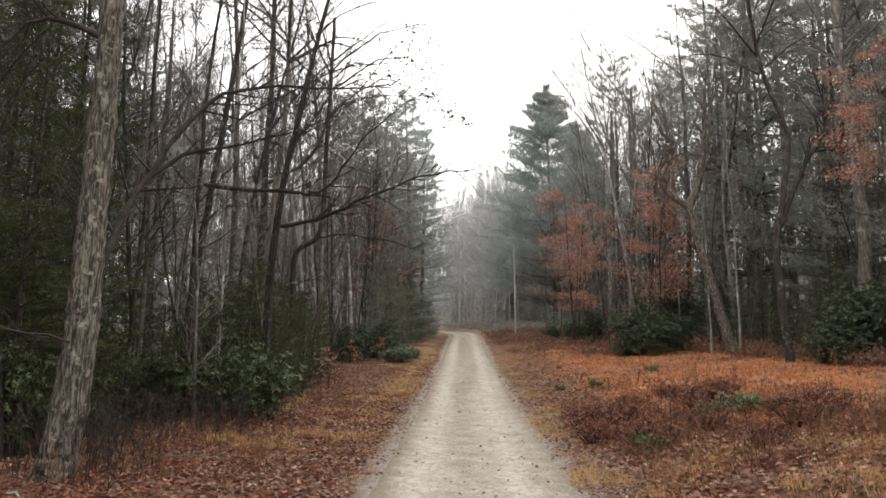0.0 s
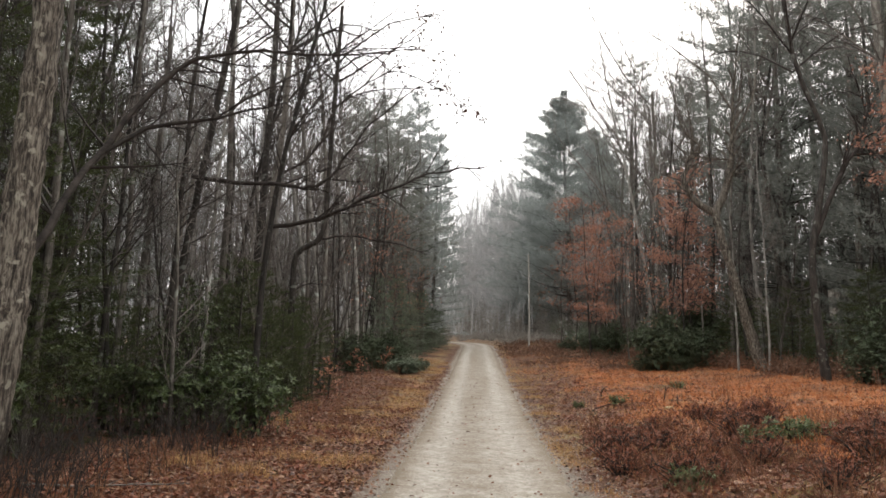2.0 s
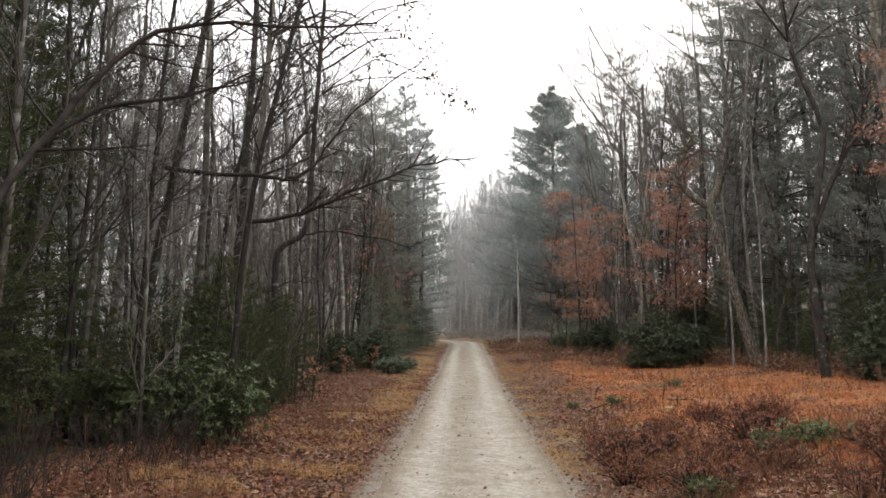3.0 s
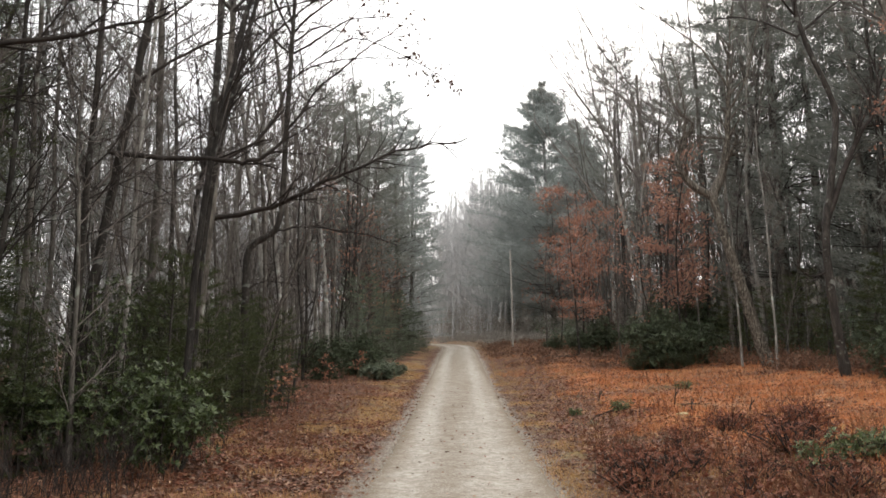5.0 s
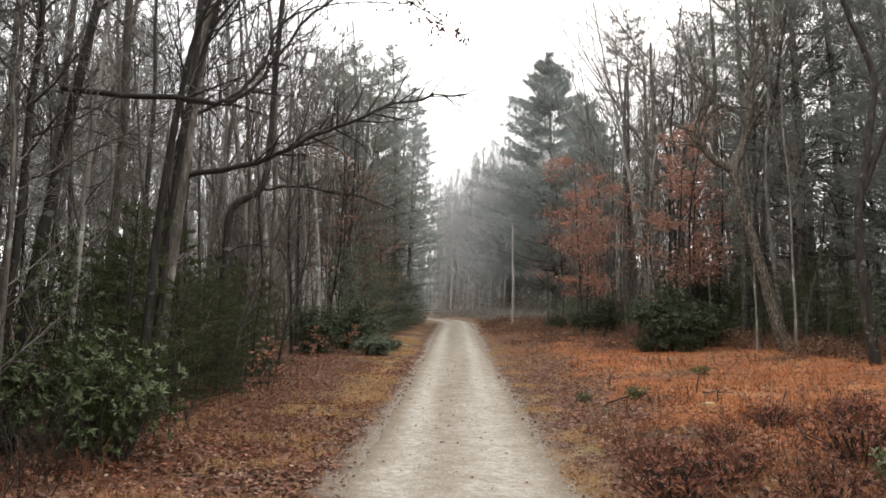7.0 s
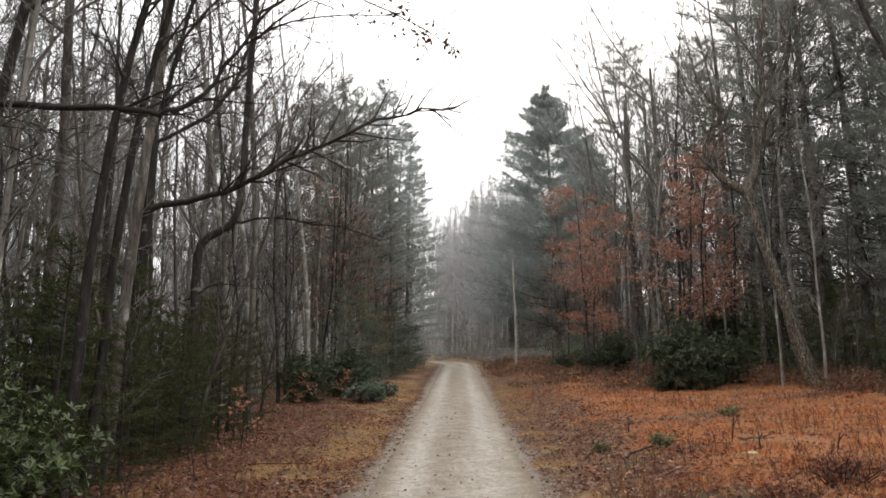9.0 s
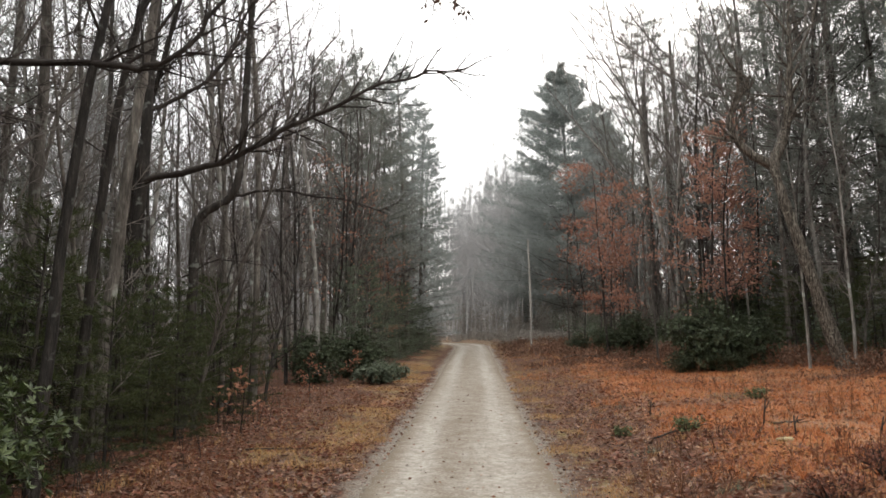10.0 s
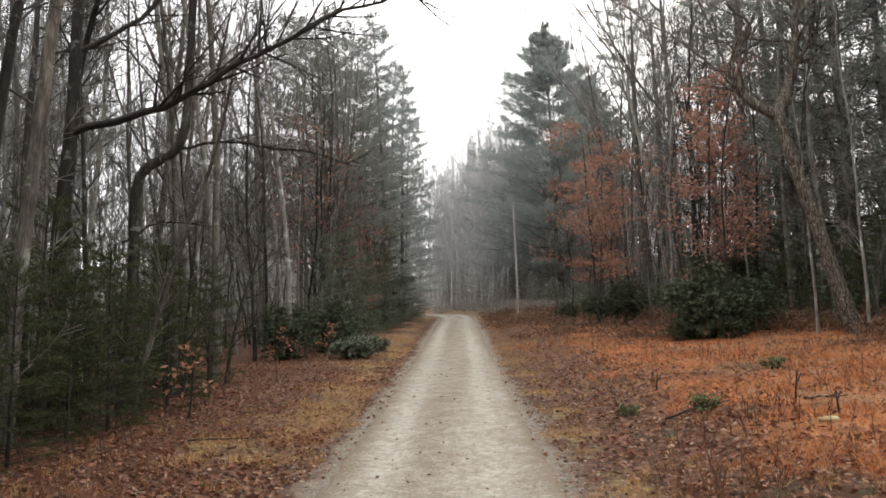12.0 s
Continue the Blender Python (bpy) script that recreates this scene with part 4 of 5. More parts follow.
for i, (x, y, size) in enumerate(((8.0, 49.5, 0.9), (10.9, 43.8, 1.0), (8.9, 54, 0.9), (12.4, 44.5, 0.75), (-3.2, 53.5, 0.55))):
    ob = OAKS[i % 2]
    if ob.name not in used:
        used.add(ob.name)
        place(ob, x, y, 0, size)
    else:
        place_copy(ob, x, y, 83 * i, size)
twiggy = leaf_tree(ro, 11, 0.07, 0.5, 16, 0.22, bark_grey, oak_leaf, "slender tree with orange dead leaves high up", 3000, 0.11)
place(twiggy, 15.1, 26.5, 30, 1.0)
RUSTY = leaf_tree(ro, 8.5, 0.05, 0.3, 24, 0.24, bark_grey, oak_leaf, "slim grey sapling with scattered rust leaves", 220, 0.14, "rusty_sapling", 0.6, 0.4, "saplings with a few rust leaves")
for i, (x, y, size) in enumerate(((-3.7, 45.5, 1.0), (-4.6, 42.5, 1.1), (-3.0, 50.5, 1.0), (-5.2, 48.0, 1.2), (-2.6, 56, 0.9), (9.2, 45.0, 0.9), (7.6, 60, 1.0))):
    if i == 0:
        place(RUSTY, x, y, 0, size)
    else:
        place_copy(RUSTY, x, y, 60 * i, size)
BEECH = leaf_tree(ro, 1.3, 0.012, 0.35, 9, 0.42, twig_dark, orange_leaf, "small sapling with orange dead leaves", 90, 0.14, "leafy_sapling", 0.5, 0.5, "orange saplings at the wood's edge")
for i, (x, y, size) in enumerate(((-3.75, 27.0, 1.0), (-3.2, 40.0, 0.9), (-4.3, 38, 0.9), (-3.4, 33.0, 0.6))):
    if i == 0:
        place(BEECH, x, y, 0, size)
    else:
        place_copy(BEECH, x, y, 90 * i, size)

# ---- evergreen shrubs ----
rl = random.Random(41)
LAUREL = [shrub(rl, 1.15, 1.5, laurel_leaf, "dark glossy laurel shrub at the wood's edge", 20, 34, 0.1, bare=0.3) for _ in range(2)]
for i, (x, y, size, flat) in enumerate(((-3.85, 17.6, 1.0, 1.0), (-5.5, 17.9, 0.85, 1.0), (-6.5, 12.4, 0.9, 1.3), (-6.6, 18.4, 0.9, 1.0), (-4.6, 18.9, 0.9, 1.1))):
    if i < 2:
        place(LAUREL[i], x, y, 0, size)
    else:
        place_copy(LAUREL[i % 2], x, y, 50 * i, size, (0, 0), flat)
RHODO = [shrub(rl, 1.7, 2.9, rhodo_leaf, "broad dark rhododendron shrub at the field's edge", 26, 58, 0.16, bare=0.0) for _ in range(2)]
for i, (x, y, size, flat) in enumerate(((9.3, 38.9, 0.82, 1.0), (13.0, 45.4, 1.0, 1.0), (10.4, 39.4, 0.62, 0.85), (8.6, 38.9, 0.4, 0.6), (9.8, 38.3, 0.42, 0.6), (11.4, 40.6, 0.7, 0.9), (9.3, 49.8, 0.85, 0.8), (8.3, 51.5, 0.6, 0.8), (-3.3, 42.2, 0.75, 0.85), (15.2, 29.5, 0.95, 1.0), (17.0, 30.5, 1.0, 1.0), (13.8, 29, 0.6, 0.8), (17.2, 27.2, 1.0, 1.0),
                                        (-4.6, 39.5, 0.7, 0.9), (7.4, 55, 0.5, 0.6), (-3.4, 46.6, 0.6, 0.8), (-2.8, 57, 0.6, 0.9), (-2.5, 64, 0.7, 1.1), (-3.0, 71, 0.9, 1.3))):
    if i < 2:
        place(RHODO[i], x, y, 40 * i, size)
    else:
        place_copy(RHODO[i % 2], x, y, 50 * i, size, (0, 0), flat)
VERGE = shrub(rl, 0.8, 0.6, dull_leaf, "low grey-green laurel spreading over the verge", 16, 34, 0.13, "low_laurel")
place(VERGE, -2.15, 39.5, 0, 1.0)
place_copy(VERGE, -1.85, 41.6, 80, 0.8)
HOLLY = shrub(rl, 1.5, 3.6, laurel_leaf, "tall loose holly among the trunks", 13, 34, 0.085, "holly_shrub", "shrub", "hollies in the underwood")
for i, (x, y, size) in enumerate(((-6.0, 21.8, 0.95), (-6.9, 24.6, 1.0), (-5.6, 26.2, 0.8), (-7.8, 20.2, 0.9), (-6.5, 29.4, 1.0), (-5.4, 19.0, 0.85), (-8.6, 17.2, 1.0), (-6.2, 34.2, 0.9), (-7.4, 11.6, 0.9), (-8.4, 13.4, 1.0), (-6.6, 15.6, 0.7), (-9.4, 18.6, 1.0), (-10.2, 14.6, 1.0))):
    if i == 0:
        place(HOLLY, x, y, 0, size)
    else:
        place_copy(HOLLY, x, y, 70 * i, size)
LOW = shrub(rl, 0.5, 0.42, fresh_leaf, "low green cut shrub lying among the leaves", 12, 10, 0.09, "low_shrub", "shrub", "low green shrubs of the field")
for i, (x, y, size) in enumerate(((3.17, 12.85, 0.75), (4.9, 15.3, 0.75), (5.5, 15.3, 0.85), (6.1, 15.5, 0.75), (5.9, 13.2, 0.5), (4.5, 24.5, 0.6), (3.6, 25.5, 0.45), (7.4, 29, 0.6))):
    if i == 0:
        place(LOW, x, y, 0, size)
    else:
        place_copy(LOW, x, y, 70 * i, size)

DEAD = shrub(rl, 0.7, 0.5, red_leaf, "dark red-brown dead shrub in the field", 26, 12, 0.06, "dead_shrub", "shrub", "dead red shrubs of the field")
for i, (x, y, size) in enumerate(((5.2, 19.2, 0.7), (6.1, 18.6, 0.85), (4.2, 18.4, 0.6), (7.0, 20.4, 0.7), (3.3, 13.2, 0.9), (5.4, 12.6, 0.9), (6.4, 14.6, 1.0), (6.9, 12.9, 0.8), (5.2, 16.6, 1.0), (4.3, 11.2, 0.7), (3.0, 17.3, 0.7), (7.4, 16.2, 0.9), (2.85, 15.8, 1.0), (3.5, 16.3, 0.8), (4.5, 14.0, 0.8), (2.6, 14.4, 0.6), (4.1, 15.2, 0.7))):
    if i == 0:
        place(DEAD, x, y, 0, size)
    else:
        place_copy(DEAD, x, y, 80 * i, size)

# ---- pole ----
pole = thing("utility_pole", "slim weathered wooden pole standing beside the track", "pole")
pole.location = (5.75, 65, land(5.75, 65) - 0.3)
ps = Shape()
ps.tube([Vector((0, 0, 0)), Vector((0.03, 0, 3.7)), Vector((-0.02, 0, 7.6))], [0.075, 0.068, 0.06], 10)
part("shaft", ps, pole_wood, pole)
ps = Shape()
ps.tube([Vector((-0.02, 0, 7.58)), Vector((-0.02, 0, 7.66))], [0.075, 0.065], 10)
part("cap", ps, metal_grey, pole, "dull metal cap")


# ---- unseen trees added behind, and the far woods ----
rf = random.Random(77)


def far_tree(shape, x, y, H, r):
    """A slim tree for the joined far wood."""
    base = Vector((x, y, land(x, y) - 0.3))
    line = limb_line(rf, base, Vector((rf.uniform(-0.05, 0.05), 0, 1)), H, 5, 0.05, 0.05)
    shape.tube(line, taper(r, 0.02, 6), 5)
    for k in range(22):
        t = 0.12 + 0.86 * (k + rf.random()) / 22
        p, d = along(line, t)
        ln = H * 0.23 * math.sin(math.pi * min(1, 0.16 + t * 0.82)) * rf.uniform(0.6, 1.2)
        pts = limb_line(rf, p, side_dir(rf, d, rf.uniform(0.45, 1.1)), ln, 2, 0.18, 0.12)
        shape.tube(pts, taper(r * 0.35 * (1.1 - t) + 0.012, 0.01, 3), 3)
        for j in range(14):
            q, e = along(pts, 0.1 + 0.064 * j)
            out = side_dir(rf, e, rf.uniform(0.3, 0.9))
            tip = q + out * ln * rf.uniform(0.3, 0.65) + Vector((0, 0, 0.18 * ln))
            shape.blade(q, tip, out.orthogonal().normalized() * 0.014)


def far_wood(name, label, n, spot, mat, tall=(14, 23), girth=(0.05, 0.13)):
    sh = Shape()
    for k in range(n):
        x, y = spot()
        if y < 92 and 6 < x < 17 and "end of the track" in label:       # the pine's clear stand
            continue
        if y > 84 and -0.036 < x / y < 0.006 and k % 4:       # the open cut of the track
            continue
        far_tree(sh, x, y, rf.uniform(*tall), rf.uniform(*girth))
    return stuff(name, sh, mat, label, "woods", False)


def spot_left():
    return rf.uniform(-42, -11), rf.uniform(8, 80)


def spot_right():
    return rf.uniform(18, 52), rf.uniform(24, 95)


def spot_end_right():
    y = rf.uniform(78, 140)
    return right_edge(y) + 16 * rf.random() ** 1.4, y


def spot_end_left():
    y = rf.uniform(74, 150)
    return left_edge(y) - rf.uniform(0.5, 20) - (12 * smooth(105, 125, y)), y


def spot_far():
    return rf.uniform(-34, 16), rf.uniform(125, 165)


# All but the field's wood use the bark paled for haze.
far_wood("far_woods", "bare woods paled for haze, deep behind the track's edge", 170, spot_left, far_bark)
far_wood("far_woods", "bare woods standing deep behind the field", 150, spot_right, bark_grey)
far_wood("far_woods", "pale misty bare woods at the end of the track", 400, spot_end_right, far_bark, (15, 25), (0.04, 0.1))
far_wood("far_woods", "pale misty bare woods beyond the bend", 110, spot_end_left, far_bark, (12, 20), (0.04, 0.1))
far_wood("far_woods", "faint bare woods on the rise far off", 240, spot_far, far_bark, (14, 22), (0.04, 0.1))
for k in range(9):                                 # unseen trees added behind the start of the walk, to shade it
    y = rf.uniform(-26, 4)
    side = rf.choice((-1, 1))
    x = -5.5 - abs(rf.gauss(0, 6)) if side < 0 else 9 + abs(rf.gauss(0, 6))
    stand(SPECIES if k % 3 else PINES, x, y, rf.uniform(0.8, 1.05))
# More unseen pines, added beside the start to block sky light.
for x, y, k in ((-13, 1, 0), (-15, 5, 2), (-9, -3, 1), (-19, 8, 2), (-16, -2, 0), (-7, -9, 2), (13, 6, 0), (16, 1, 2), (18, 10, 1), (12, -7, 2)):
    place_copy(PINES[k], x, y, 31 * x, 1.0)


def underbrush(name, label, n, spot, mat, size, tall):
    sh = Shape()
    for _ in range(n):
        x, y = spot()
        z = land(x, y)
        R = rf.uniform(0.5, 1.3)
        h = tall * rf.uniform(0.4, 1.2)
        for _ in range(70):
            a = rand_dir(rf) * R * rf.random() ** 0.4
            p = Vector((x + a.x, y + a.y, z + max(0.03, h * 0.5 + a.z / R * h * 0.5)))
            sh.leaf(p, rand_dir(rf), rand_dir(rf), size * rf.uniform(0.6, 1.3), size * 0.5)
        for _ in range(5):
            a = Vector((rf.gauss(0, 0.3) * R, rf.gauss(0, 0.3) * R, h * rf.uniform(0.6, 1.1)))
            sh.tube([Vector((x, y, z - 0.05)), Vector((x, y, z)) + a], [0.015, 0.006], 3)
    return stuff(name, sh, mat, label, "underbrush")


def under_left():
    y = rf.uniform(7, 72)
    return left_edge(y) - 1.2 - rf.uniform(0, 14), y


def under_right():
    y = rf.uniform(20, 80)
    return right_edge(y) + 0.8 + rf.uniform(0, 16), y


def field_edge():
    y = rf.uniform(24, 58)
    return right_edge(y) + rf.uniform(-1.8, 1.0), y


underbrush("underbrush", "dark green underbrush in the wood beside the track", 110, under_left, hemlock_needle, 0.13, 1.5)
underbrush("underbrush", "dull brown underbrush of dead leaves in the wood", 80, under_left, brown_leaf, 0.12, 1.5)
underbrush("underbrush", "dark green underbrush in the wood behind the field", 300, under_right, dull_leaf, 0.2, 2.3)
underbrush("underbrush", "dull brown underbrush behind the field", 90, under_right, brown_leaf, 0.2, 2.0)

underbrush("underbrush", "low brown weeds along the field's far edge", 170, field_edge, weed_leaf, 0.13, 0.75)
underbrush("underbrush", "dull brown weeds where the field narrows", 130, lambda: (road_x(52) + rf.uniform(2.2, 8.5), rf.uniform(40, 74)), weed_leaf, 0.12, 0.5)
def bend_verge():
    while True:
        x, y = rf.uniform(-9, 10), rf.uniform(72, 98)
        if abs(x - road_x(y)) > 2.6:
            return x, y


underbrush("underbrush", "low grey-brown brush about the bend, paled for haze", 260, bend_verge, far_thicket, 0.2, 0.9)
underbrush("underbrush", "grey-brown thicket paled for haze at the foot of the far trees", 330, lambda: (spot_end_right() if rf.random() < 0.75 else spot_end_left()), far_thicket, 0.26, 4.2)

# ---- litter, grass and weeds ----
rg = random.Random(91)


def scatter(n, y0, y1, u0, u1, weight):
    """Places on the ground, denser towards the near end, kept by weight(x, y)."""
    out = []
    while len(out) < n:
        y = y0 + (y1 - y0) * rg.random() ** 1.5
        u = rg.uniform(u0, u1)
        x = road_x(y) + u
        if rg.random() < weight(x, y):
            out.append((x, y, u))
    return out


def lay_leaves(name, n, y0, y1, u0, u1, weight, mat, size, label):
    sh = Shape()
    for x, y, u in scatter(n, y0, y1, u0, u1, weight):
        a = rg.uniform(0, 2 * math.pi)
        nrm = (Vector((0, 0, 1)) + rand_dir(rg) * 0.95).normalized()
        d = Vector((math.cos(a), math.sin(a), rg.uniform(-0.2, 0.45)))
        ln = size * rg.uniform(0.6, 1.3)
        sh.leaf(Vector((x, y, land(x, y) + 0.012 + 0.03 * rg.random())) - d * ln * 0.4, d, nrm, ln, ln * rg.uniform(0.45, 0.7), rg.uniform(-0.1, 0.35))
    return stuff(name, sh, mat, label, "leaves")


def lay_grass(name, tufts, y0, y1, u0, u1, weight, mat, tall, label, blades=9, lean=0.9):
    sh = Shape()
    for x, y, u in scatter(tufts, y0, y1, u0, u1, weight):
        z = land(x, y) - 0.01
        for _ in range(blades):
            a = rg.uniform(0, 2 * math.pi)
            o = Vector((rg.gauss(0, 0.05), rg.gauss(0, 0.05), 0))
            h = tall * rg.uniform(0.4, 1.2)
            tip = o + Vector((math.cos(a) * h * lean * rg.random(), math.sin(a) * h * lean * rg.random(), h * rg.uniform(0.35, 1.0)))
            w = Vector((math.sin(a), -math.cos(a), 0)) * 0.0045
            sh.blade(Vector((x, y, z)) + o, Vector((x, y, z)) + tip, w)
    return stuff(name, sh, mat, label, "grass")


def lay_weeds(name, n, y0, y1, u0, u1, weight, mat, tall, label):
    sh = Shape()
    for x, y, u in scatter(n, y0, y1, u0, u1, weight):
        p = Vector((x, y, land(x, y) - 0.03))
        h = tall * rg.uniform(0.4, 1.3)
        line = limb_line(rg, p, Vector((rg.gauss(0, 0.25), rg.gauss(0, 0.25), 1)), h, 3, 0.18, 0.0)
        sh.tube(line, taper(0.006, 0.003, 4), 3)
        for j in range(rg.randint(3, 6)):
            q, e = along(line, rg.uniform(0.25, 0.98))
            sh.tube([q, q + side_dir(rg, e, rg.uniform(0.4, 0.9)) * h * rg.uniform(0.15, 0.4)], [0.004, 0.0025], 3)
    return stuff(name, sh, mat, label, "weeds")


def clumped(s, k, lo, hi):
    return lambda x, y: smooth(lo, hi, noise.noise((x * s, y * s, k)))


def all_over(x, y):
    return 1.0


def w_rust(x, y):
    return smooth(0.2, 0.6, f_rust(x, y)) + 0.05


def w_straw(x, y):
    return smooth(0.2, 0.55, f_straw_haze(x, y)) + 0.04


def w_litter(x, y):
    return (0.3 + 0.7 * smooth(-0.25, 0.3, nz(x, y, 0.9, 21))) * (1.0 - 0.45 * smooth(0.3, 0.7, f_rust(x, y))) - 0.3 * smooth(0.2, 0.6, f_moss(x, y))


lay_leaves("leaf_litter", 21000, 5, 42, -6.5, -1.5, w_litter, litter_leaf, 0.072, "fallen red-brown leaves along the track's verge")
lay_leaves("leaf_litter", 30000, 6, 42, 1.9, 13, w_litter, litter_leaf, 0.08, "fallen red-brown leaves over the field")
lay_leaves("leaf_litter", 19000, 7, 21, 2.1, 9.5, w_litter, litter_leaf, 0.08, "curled oak leaves heaped in the field")
# The verge's shade is put into these darker leaves.
lay_leaves("leaf_litter", 13000, 7, 24, -5.0, -1.6, w_litter, dark_leaf, 0.08, "curled oak leaves heaped on the verge, darkened for shade")
lay_leaves("leaf_litter", 2500, -3, 6, -6.5, -1.4, all_over, litter_leaf, 0.085, "fallen red-brown leaves where the walk begins")
lay_leaves("leaf_litter", 3500, -3, 7, 1.7, 9, all_over, litter_leaf, 0.09, "fallen red-brown leaves at the field's near end")
lay_leaves("leaf_litter", 1100, 6, 40, -1.95, -1.2, all_over, litter_leaf, 0.065, "fallen leaves along one edge of the track")
lay_leaves("leaf_litter", 1100, 6, 40, 1.2, 2.0, all_over, litter_leaf, 0.065, "fallen leaves along the other edge of the track")
lay_leaves("leaf_litter", 5000, 6, 36, -5.5, -1.7, clumped(0.7, 15, -0.3, 0.3), red_leaf, 0.085, "dark red fallen leaves on the verge")
lay_leaves("leaf_litter", 260, 5, 40, -1.4, 1.6, all_over, litter_leaf, 0.06, "few fallen leaves blown onto the track")
lay_leaves("leaf_litter", 2600, 7, 32, 1.35, 2.7, all_over, dark_leaf, 0.065, "small dark leaf scraps along the field side of the track")
lay_grass("dry_grass", 1000, 7, 45, 1.3, 3.4, w_straw, straw_blade, 0.13, "tan dry grass along the track")
lay_grass("dry_grass", 2400, 7, 50, -4.6, -1.4, w_straw, straw_blade, 0.12, "tan dry grass along the verge")
lay_grass("dry_grass", 450, 13, 30, -4.6, -1.5, clumped(0.9, 8, 0.05, 0.4), straw_blade, 0.2, "scattered tan grass tufts among the leaves", 14)
lay_grass("dry_grass", 600, 8, 34, 1.9, 6, clumped(0.9, 9, 0.0, 0.4), straw_blade, 0.16, "scattered tan grass tufts at the field's near side", 14)
lay_grass("dry_grass", 420, 15, 38, 3, 12, clumped(0.6, 61, 0.0, 0.4), straw_blade, 0.15, "scattered pale straw over the rusty field", 12)
lay_grass("rust_grass", 6500, 9, 52, 2.6, 14, w_rust, rust_blade, 0.17, "rust-orange dry grass over the field", 10)
lay_grass("rust_grass", 1500, 13, 34, 3.0, 11, clumped(0.8, 71, 0.05, 0.3), rust_blade, 0.22, "thick tufts of orange dry grass in the field", 16, 1.3)
lay_leaves("leaf_litter", 3600, 13, 34, 2.6, 12, clumped(0.9, 72, -0.1, 0.3), litter_leaf, 0.1, "pale curled leaves lying on the orange grass")
lay_grass("rust_grass", 900, 38, 60, 1.8, 9.5, clumped(0.3, 51, -0.2, 0.3), rust_blade, 0.2, "rust-brown dry grass at the field's far end", 7)
lay_grass("dry_grass", 900, 36, 76, 1.4, 5, all_over, straw_blade, 0.2, "tan dry grass along the far track", 7)
lay_weeds("dead_weeds", 650, 8, 22, 2.1, 8, clumped(0.45, 3, 0.0, 0.35), dead_stem, 0.4, "dark red-brown dead weeds in the field")
lay_weeds("dead_weeds", 1000, 9, 21, 2.2, 7.5, clumped(0.6, 6, -0.1, 0.25), red_stem, 0.38, "thick clumps of dark red weeds in the field")
lay_leaves("leaf_litter", 6000, 9, 24, 2.2, 7.5, clumped(0.6, 6, -0.1, 0.25), red_leaf, 0.085, "dark red dead leaves caught in the weeds")
lay_leaves("leaf_litter", 3000, 13, 42, 2.8, 13, clumped(0.5, 33, 0.0, 0.3), red_leaf, 0.09, "dark wet leaves in patches over the field")
lay_weeds("dead_weeds", 520, 16, 42, 2.6, 13, clumped(0.5, 34, 0.1, 0.4), red_stem, 0.34, "low dark brambles in patches over the field")
lay_grass("green_weeds", 130, 12, 34, 2.2, 12, clumped(0.7, 35, 0.25, 0.45), dull_leaf, 0.2, "low dull-green weeds scattered in the field", 22)
lay_leaves("leaf_litter", 230, 5, 34, -1.5, 1.6, clumped(0.6, 36, -0.3, 0.3), red_leaf, 0.05, "dark leaf scraps trodden into the track")
lay_leaves("leaf_litter", 5000, 7, 26, -5.2, -1.8, clumped(1.1, 37, -0.15, 0.3), red_leaf, 0.09, "dark red leaves in patches on the verge")
lay_weeds("dead_weeds", 500, 8, 45, -5.5, -2.6, clumped(0.6, 4, -0.1, 0.3), dead_stem, 0.4, "brown dead weeds at the wood's edge")
lay_weeds("dead_brush", 200, 10.5, 19, -5.8, -4.0, clumped(0.8, 17, -0.4, 0.1), twig_dark, 0.8, "dense dark bare brush beside the laurels")
lay_weeds("dead_brush", 280, 8, 30, -7.5, -4.0, clumped(0.6, 12, -0.3, 0.2), twig_dark, 0.95, "dark bare brush along the wood's edge")
lay_weeds("dead_weeds", 450, 25, 70, 3, 12, clumped(0.3, 5, -0.1, 0.3), dead_stem, 0.55, "brown dead weeds towards the field's end")


def lay_stones(n, y0, y1, u0, u1, size, weight, label):
    sh = Shape()
    for x, y, u in scatter(n, y0, y1, u0, u1, weight):
        s = size * rg.uniform(0.4, 1.4)
        c = Vector((x, y, land(x, y) + 0.012))
        i = len(sh.v)
        a = rg.uniform(0, 6.28)
        for k in range(5):
            b = a + k * 1.2566
            sh.v.append(c + Vector((math.cos(b), math.sin(b), rg.uniform(-0.5, 0.1))) * s * rg.uniform(0.6, 1.0))
        sh.v.append(c + Vector((rg.uniform(-0.3, 0.3) * s, rg.uniform(-0.3, 0.3) * s, s * rg.uniform(0.4, 0.8))))
        sh.f += [(i + k, i + (k + 1) % 5, i + 5) for k in range(5)]
    return stuff("gravel", sh, stone_mat, label, "gravel")


lay_stones(5000, 6, 30, -1.9, 2.0, 0.014, lambda x, y: 0.15 + 0.85 * smooth(half_width(y) - 0.35, half_width(y), abs(x - road_x(y))), "loose grey gravel along the track's edges")
lay_stones(1500, 6, 28, -0.4, 0.4, 0.013, all_over, "loose grey gravel on the track's crown")


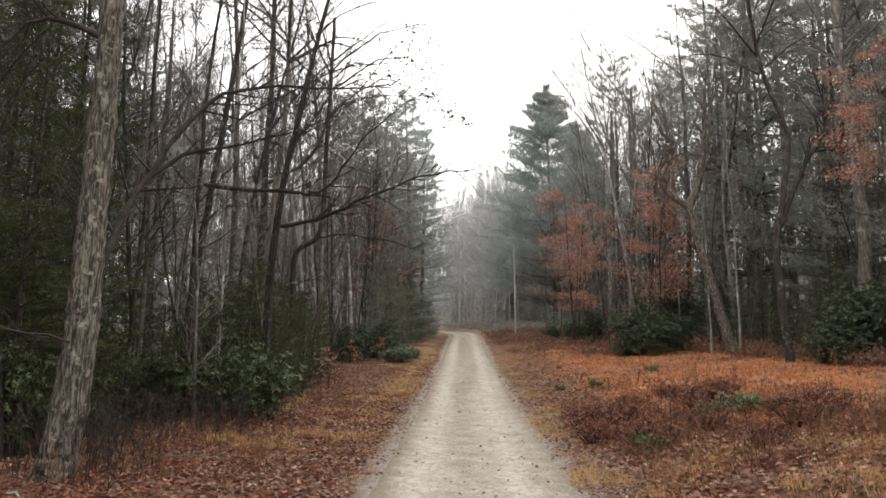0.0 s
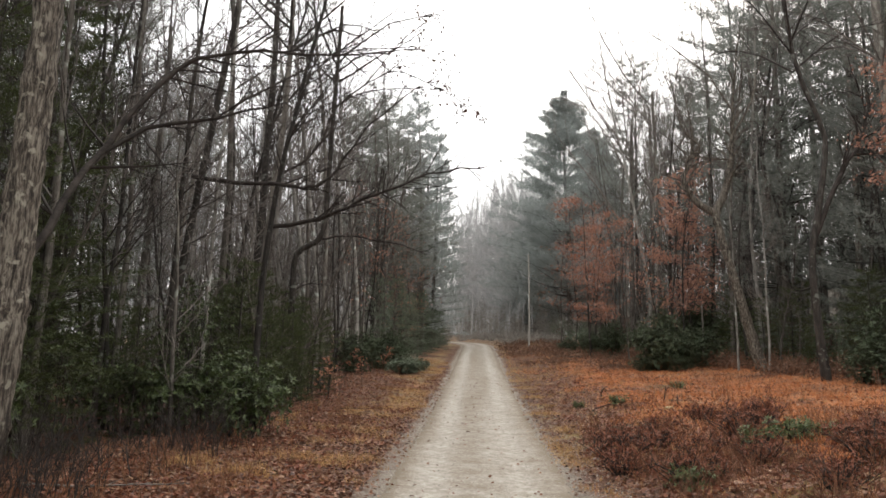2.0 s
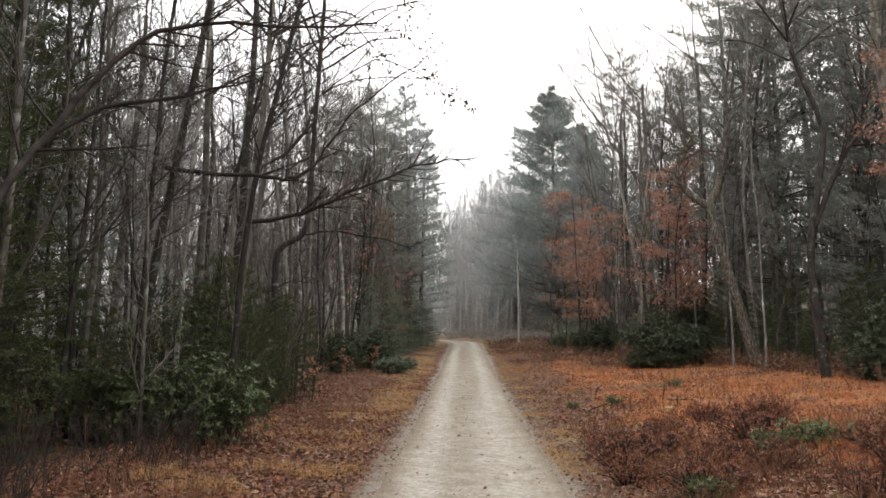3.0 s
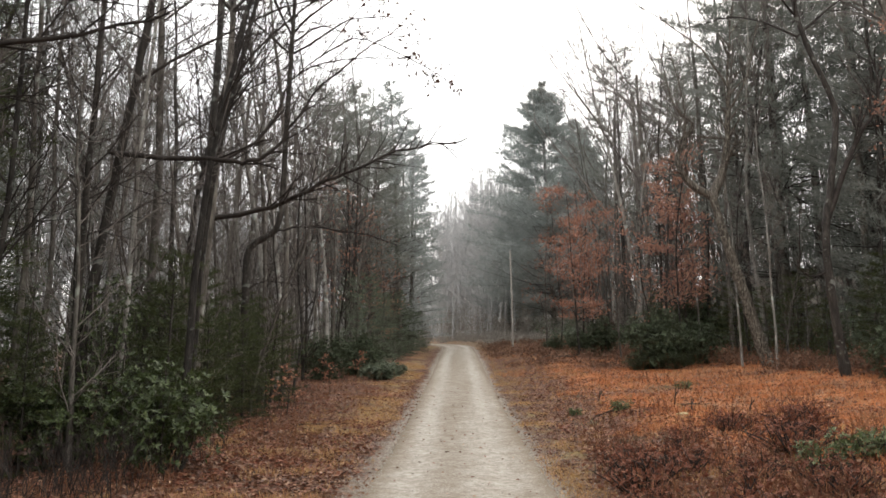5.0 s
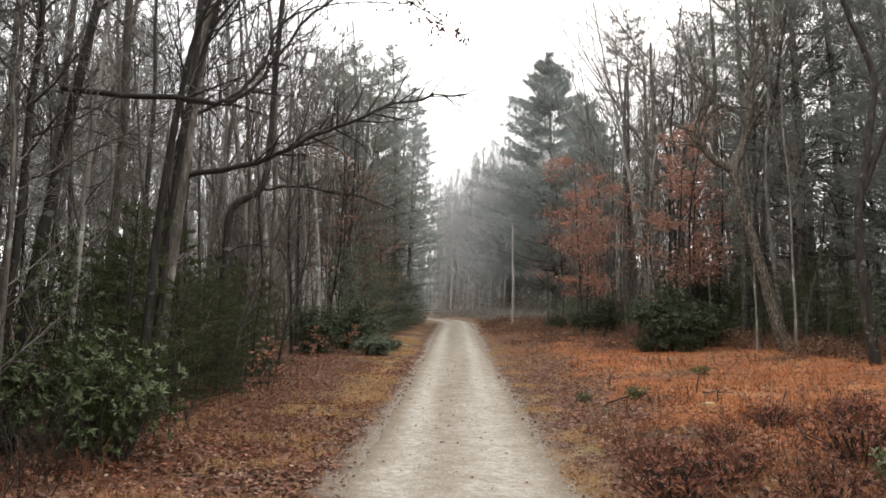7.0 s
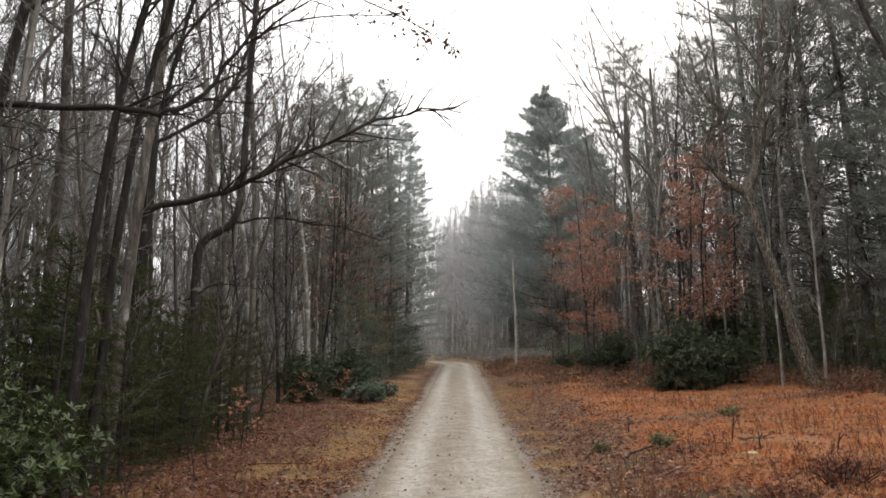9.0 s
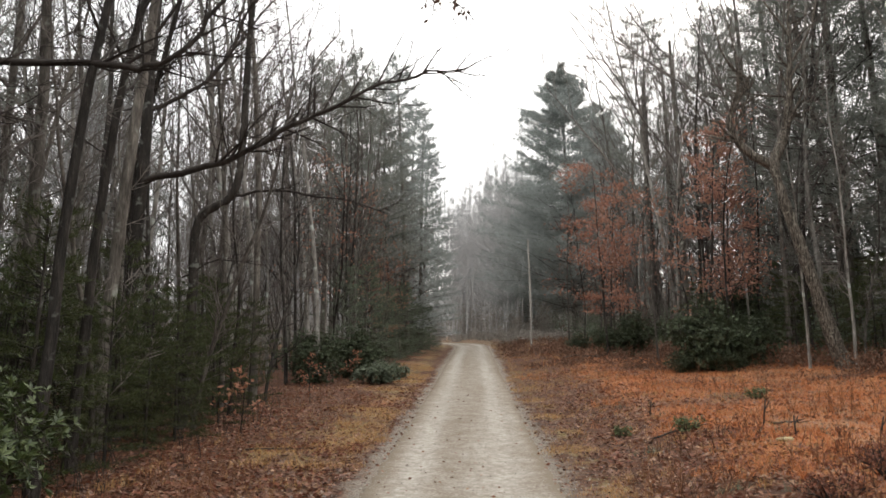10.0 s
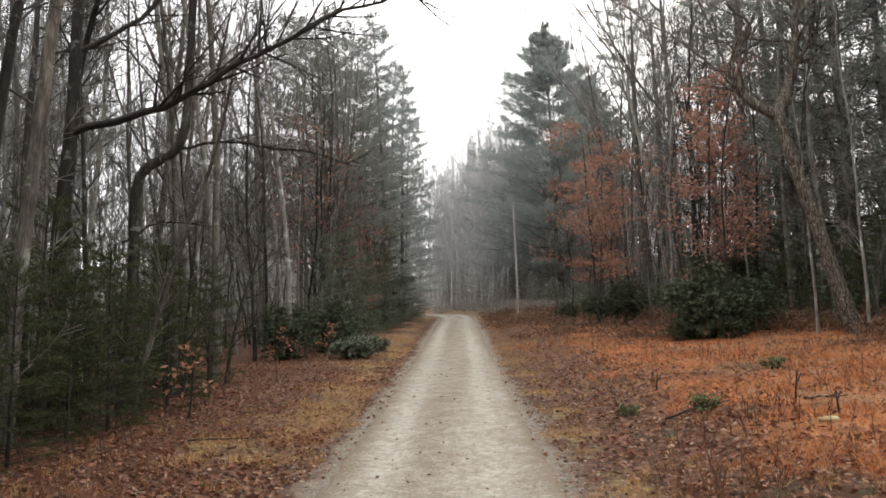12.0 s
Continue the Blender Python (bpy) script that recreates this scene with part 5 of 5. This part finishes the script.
# ---- added rise that closes the distance, mist painted in ----
def rise_sheet(a0, a1, label, mat):
    """A stretch of the added rise that closes the view, from one bearing to another."""
    count = round((a1 - a0) / 1.8)
    verts, faces = [], []
    for i in range(count + 1):
        a = radians(a0 + (a1 - a0) * i / count)
        x, y = 4 + 74 * math.cos(a), 22 + 150 * math.sin(a)
        z = land(x, y) - 2
        top = 11 + 3.0 * noise.noise((x * 0.05, y * 0.05, 1)) + 2.0 * noise.noise((x * 0.25, y * 0.25, 2))
        d = Vector((x - 4, (y - 22) * 0.5, 0)).normalized()
        verts += [(x, y, z), (x + d.x, y + d.y, z + top * 0.6), (x + 6 * d.x, y + 6 * d.y, z + top), (x + 30 * d.x, y + 30 * d.y, z + top)]
    for i in range(count):
        for j in range(3):
            a = 4 * i + j
            faces.append((a, a + 4, a + 5, a + 1))
    me = bpy.data.meshes.new("backdrop")
    me.from_pydata(verts, [], faces)
    me.materials.append(mat)
    me.shade_smooth()
    return tagged(new("backdrop", me), label, "backdrop", kind="structure")


# Dark tone stands in for the shade deep between the trunks.
wooded = material("dark_wood_backdrop", [(0.3, (0.05, 0.045, 0.038)), (0.5, (0.09, 0.082, 0.07)), (0.7, (0.14, 0.13, 0.11))], 0.8, (1, 1, 0.12), 1.0, 0.0, 4.0, 0.0, None, 0.0)
# Pale grey is mist put into the backdrop's colour.
misty = material("painted_mist_backdrop", [(0.3, (0.36, 0.36, 0.36)), (0.6, (0.44, 0.44, 0.43)), (0.8, (0.5, 0.5, 0.49))], 0.5, (1, 1, 0.15), 1.0, 0.0, 3.0, 0.0, None, 0.0)
rise_sheet(-20, 74, "brown-grey wooded rise behind the field's trees", wooded)
rise_sheet(74, 114, "added backdrop with mist painted in, far behind the trees", misty)
rise_sheet(114, 200, "added backdrop with mist painted in, behind the track's trees", misty)


# ---- sticks, stones and stumps ----
def fallen_branch(x, y, length, turn, r, mat, label, twig_count=4):
    rng = random.Random(int(x * 100 + y * 10))
    root = thing("fallen_branch", label, "branch", "fallen branches")
    root.matrix_basis = pose(x, y, land(x, y), 0, 0, turn)
    stick = Shape()
    line = []
    for i in range(7):
        u = length * i / 6
        c = Vector((u, 0.12 * length * noise.noise((x + i * 0.7, y, 5)), 0))
        w = root.matrix_basis @ c
        c.z = land(w.x, w.y) - land(x, y) + r + 0.03 + 0.08 * abs(noise.noise((x, i * 0.8, 2)))
        line.append(c)
    stick.tube(line, taper(r, r * 0.35, 7), 6)
    part("stick", stick, mat, root)
    for _ in range(twig_count):
        side = Shape()
        p, d = along(line, rng.uniform(0.3, 0.95))
        out = side_dir(rng, d, rng.uniform(0.4, 0.9))
        side.tube([p, p + Vector((out.x, out.y, abs(out.z) * 0.6)) * length * rng.uniform(0.12, 0.3)], [r * 0.4, r * 0.2], 5)
        part("side_twig", side, mat, root)
    return root


for spec in ((-4.6, 9.0, 0.7, -35, 0.014, bark_pale, "pale dead stick lying in the leaves"), (-4.9, 11.6, 1.9, 12, 0.018, twig_grey, "thin grey fallen branch under the oak"),
             (5.85, 24.2, 0.8, 20, 0.022, bark_dark, "dark fallen stick on the rusty grass"), (5.6, 20.3, 0.8, -20, 0.018, bark_dark, "dark fallen stick in the field"),
             (3.9, 24.4, 1.0, 5, 0.018, bark_dark, "dark fallen twig across the dry grass"), (-3.0, 24.5, 1.2, 10, 0.015, twig_dark, "dark fallen twig on the verge"),
             (5.4, 47.0, 2.0, 15, 0.06, bark_dark, "dark fallen bough at the field's far end")):
    fallen_branch(*spec)


def stump(x, y, h, lean, label):
    root = thing("sapling_stump", label, "stump", "cut sapling stumps")
    root.matrix_basis = pose(x, y, land(x, y) - 0.05, lean, lean * 0.5, 0)
    sh = Shape()
    sh.tube([Vector((0, 0, 0)), Vector((0.01, 0, h * 0.5)), Vector((0.03, 0.01, h)), Vector((0.03, 0.01, h + 0.005))], [0.018, 0.014, 0.01, 0.001], 7)
    part("stem", sh, bark_dark, root)
    sh = Shape()
    sh.tube([Vector((0.01, 0, h * 0.6)), Vector((0.1, 0.03, h * 0.95))], [0.012, 0.008], 5)
    part("side_shoot", sh, bark_dark, root)


for spec in ((5.7, 24.2, 0.5, 6, "dark cut sapling stump in rusty grass"), (5.75, 23.0, 0.36, -8, "short dark stump beside the pale stone"), (6.9, 22.8, 0.36, 10, "dark cut stump in the field"),
             (4.6, 27.5, 0.35, 4, "dark cut stump among the weeds"), (5.1, 17.6, 0.3, -5, "dark stump poking from leaves")):
    stump(*spec)

rock = bmesh.new()
bmesh.ops.create_icosphere(rock, subdivisions=2, radius=1)
for v in rock.verts:
    v.co *= 1 + 0.25 * noise.noise(v.co * 1.7)
    v.co.x, v.co.y, v.co.z = v.co.x * 0.14, v.co.y * 0.08, v.co.z * 0.035
rock_mesh = bpy.data.meshes.new("flat_stone")
rock.to_mesh(rock_mesh)
rock_mesh.materials.append(material("pale_stone", [(0.3, (0.36, 0.31, 0.17)), (0.7, (0.52, 0.46, 0.28))], 9, (1, 1, 1), 0.85, 0.4, 60, 0.0))
rock_mesh.shade_smooth()
stone = tagged(new("flat_stone", rock_mesh), "small flat pale stone in rusty grass", "stone")
stone.location = (5.4, 22.55, land(5.4, 22.55) + 0.035)
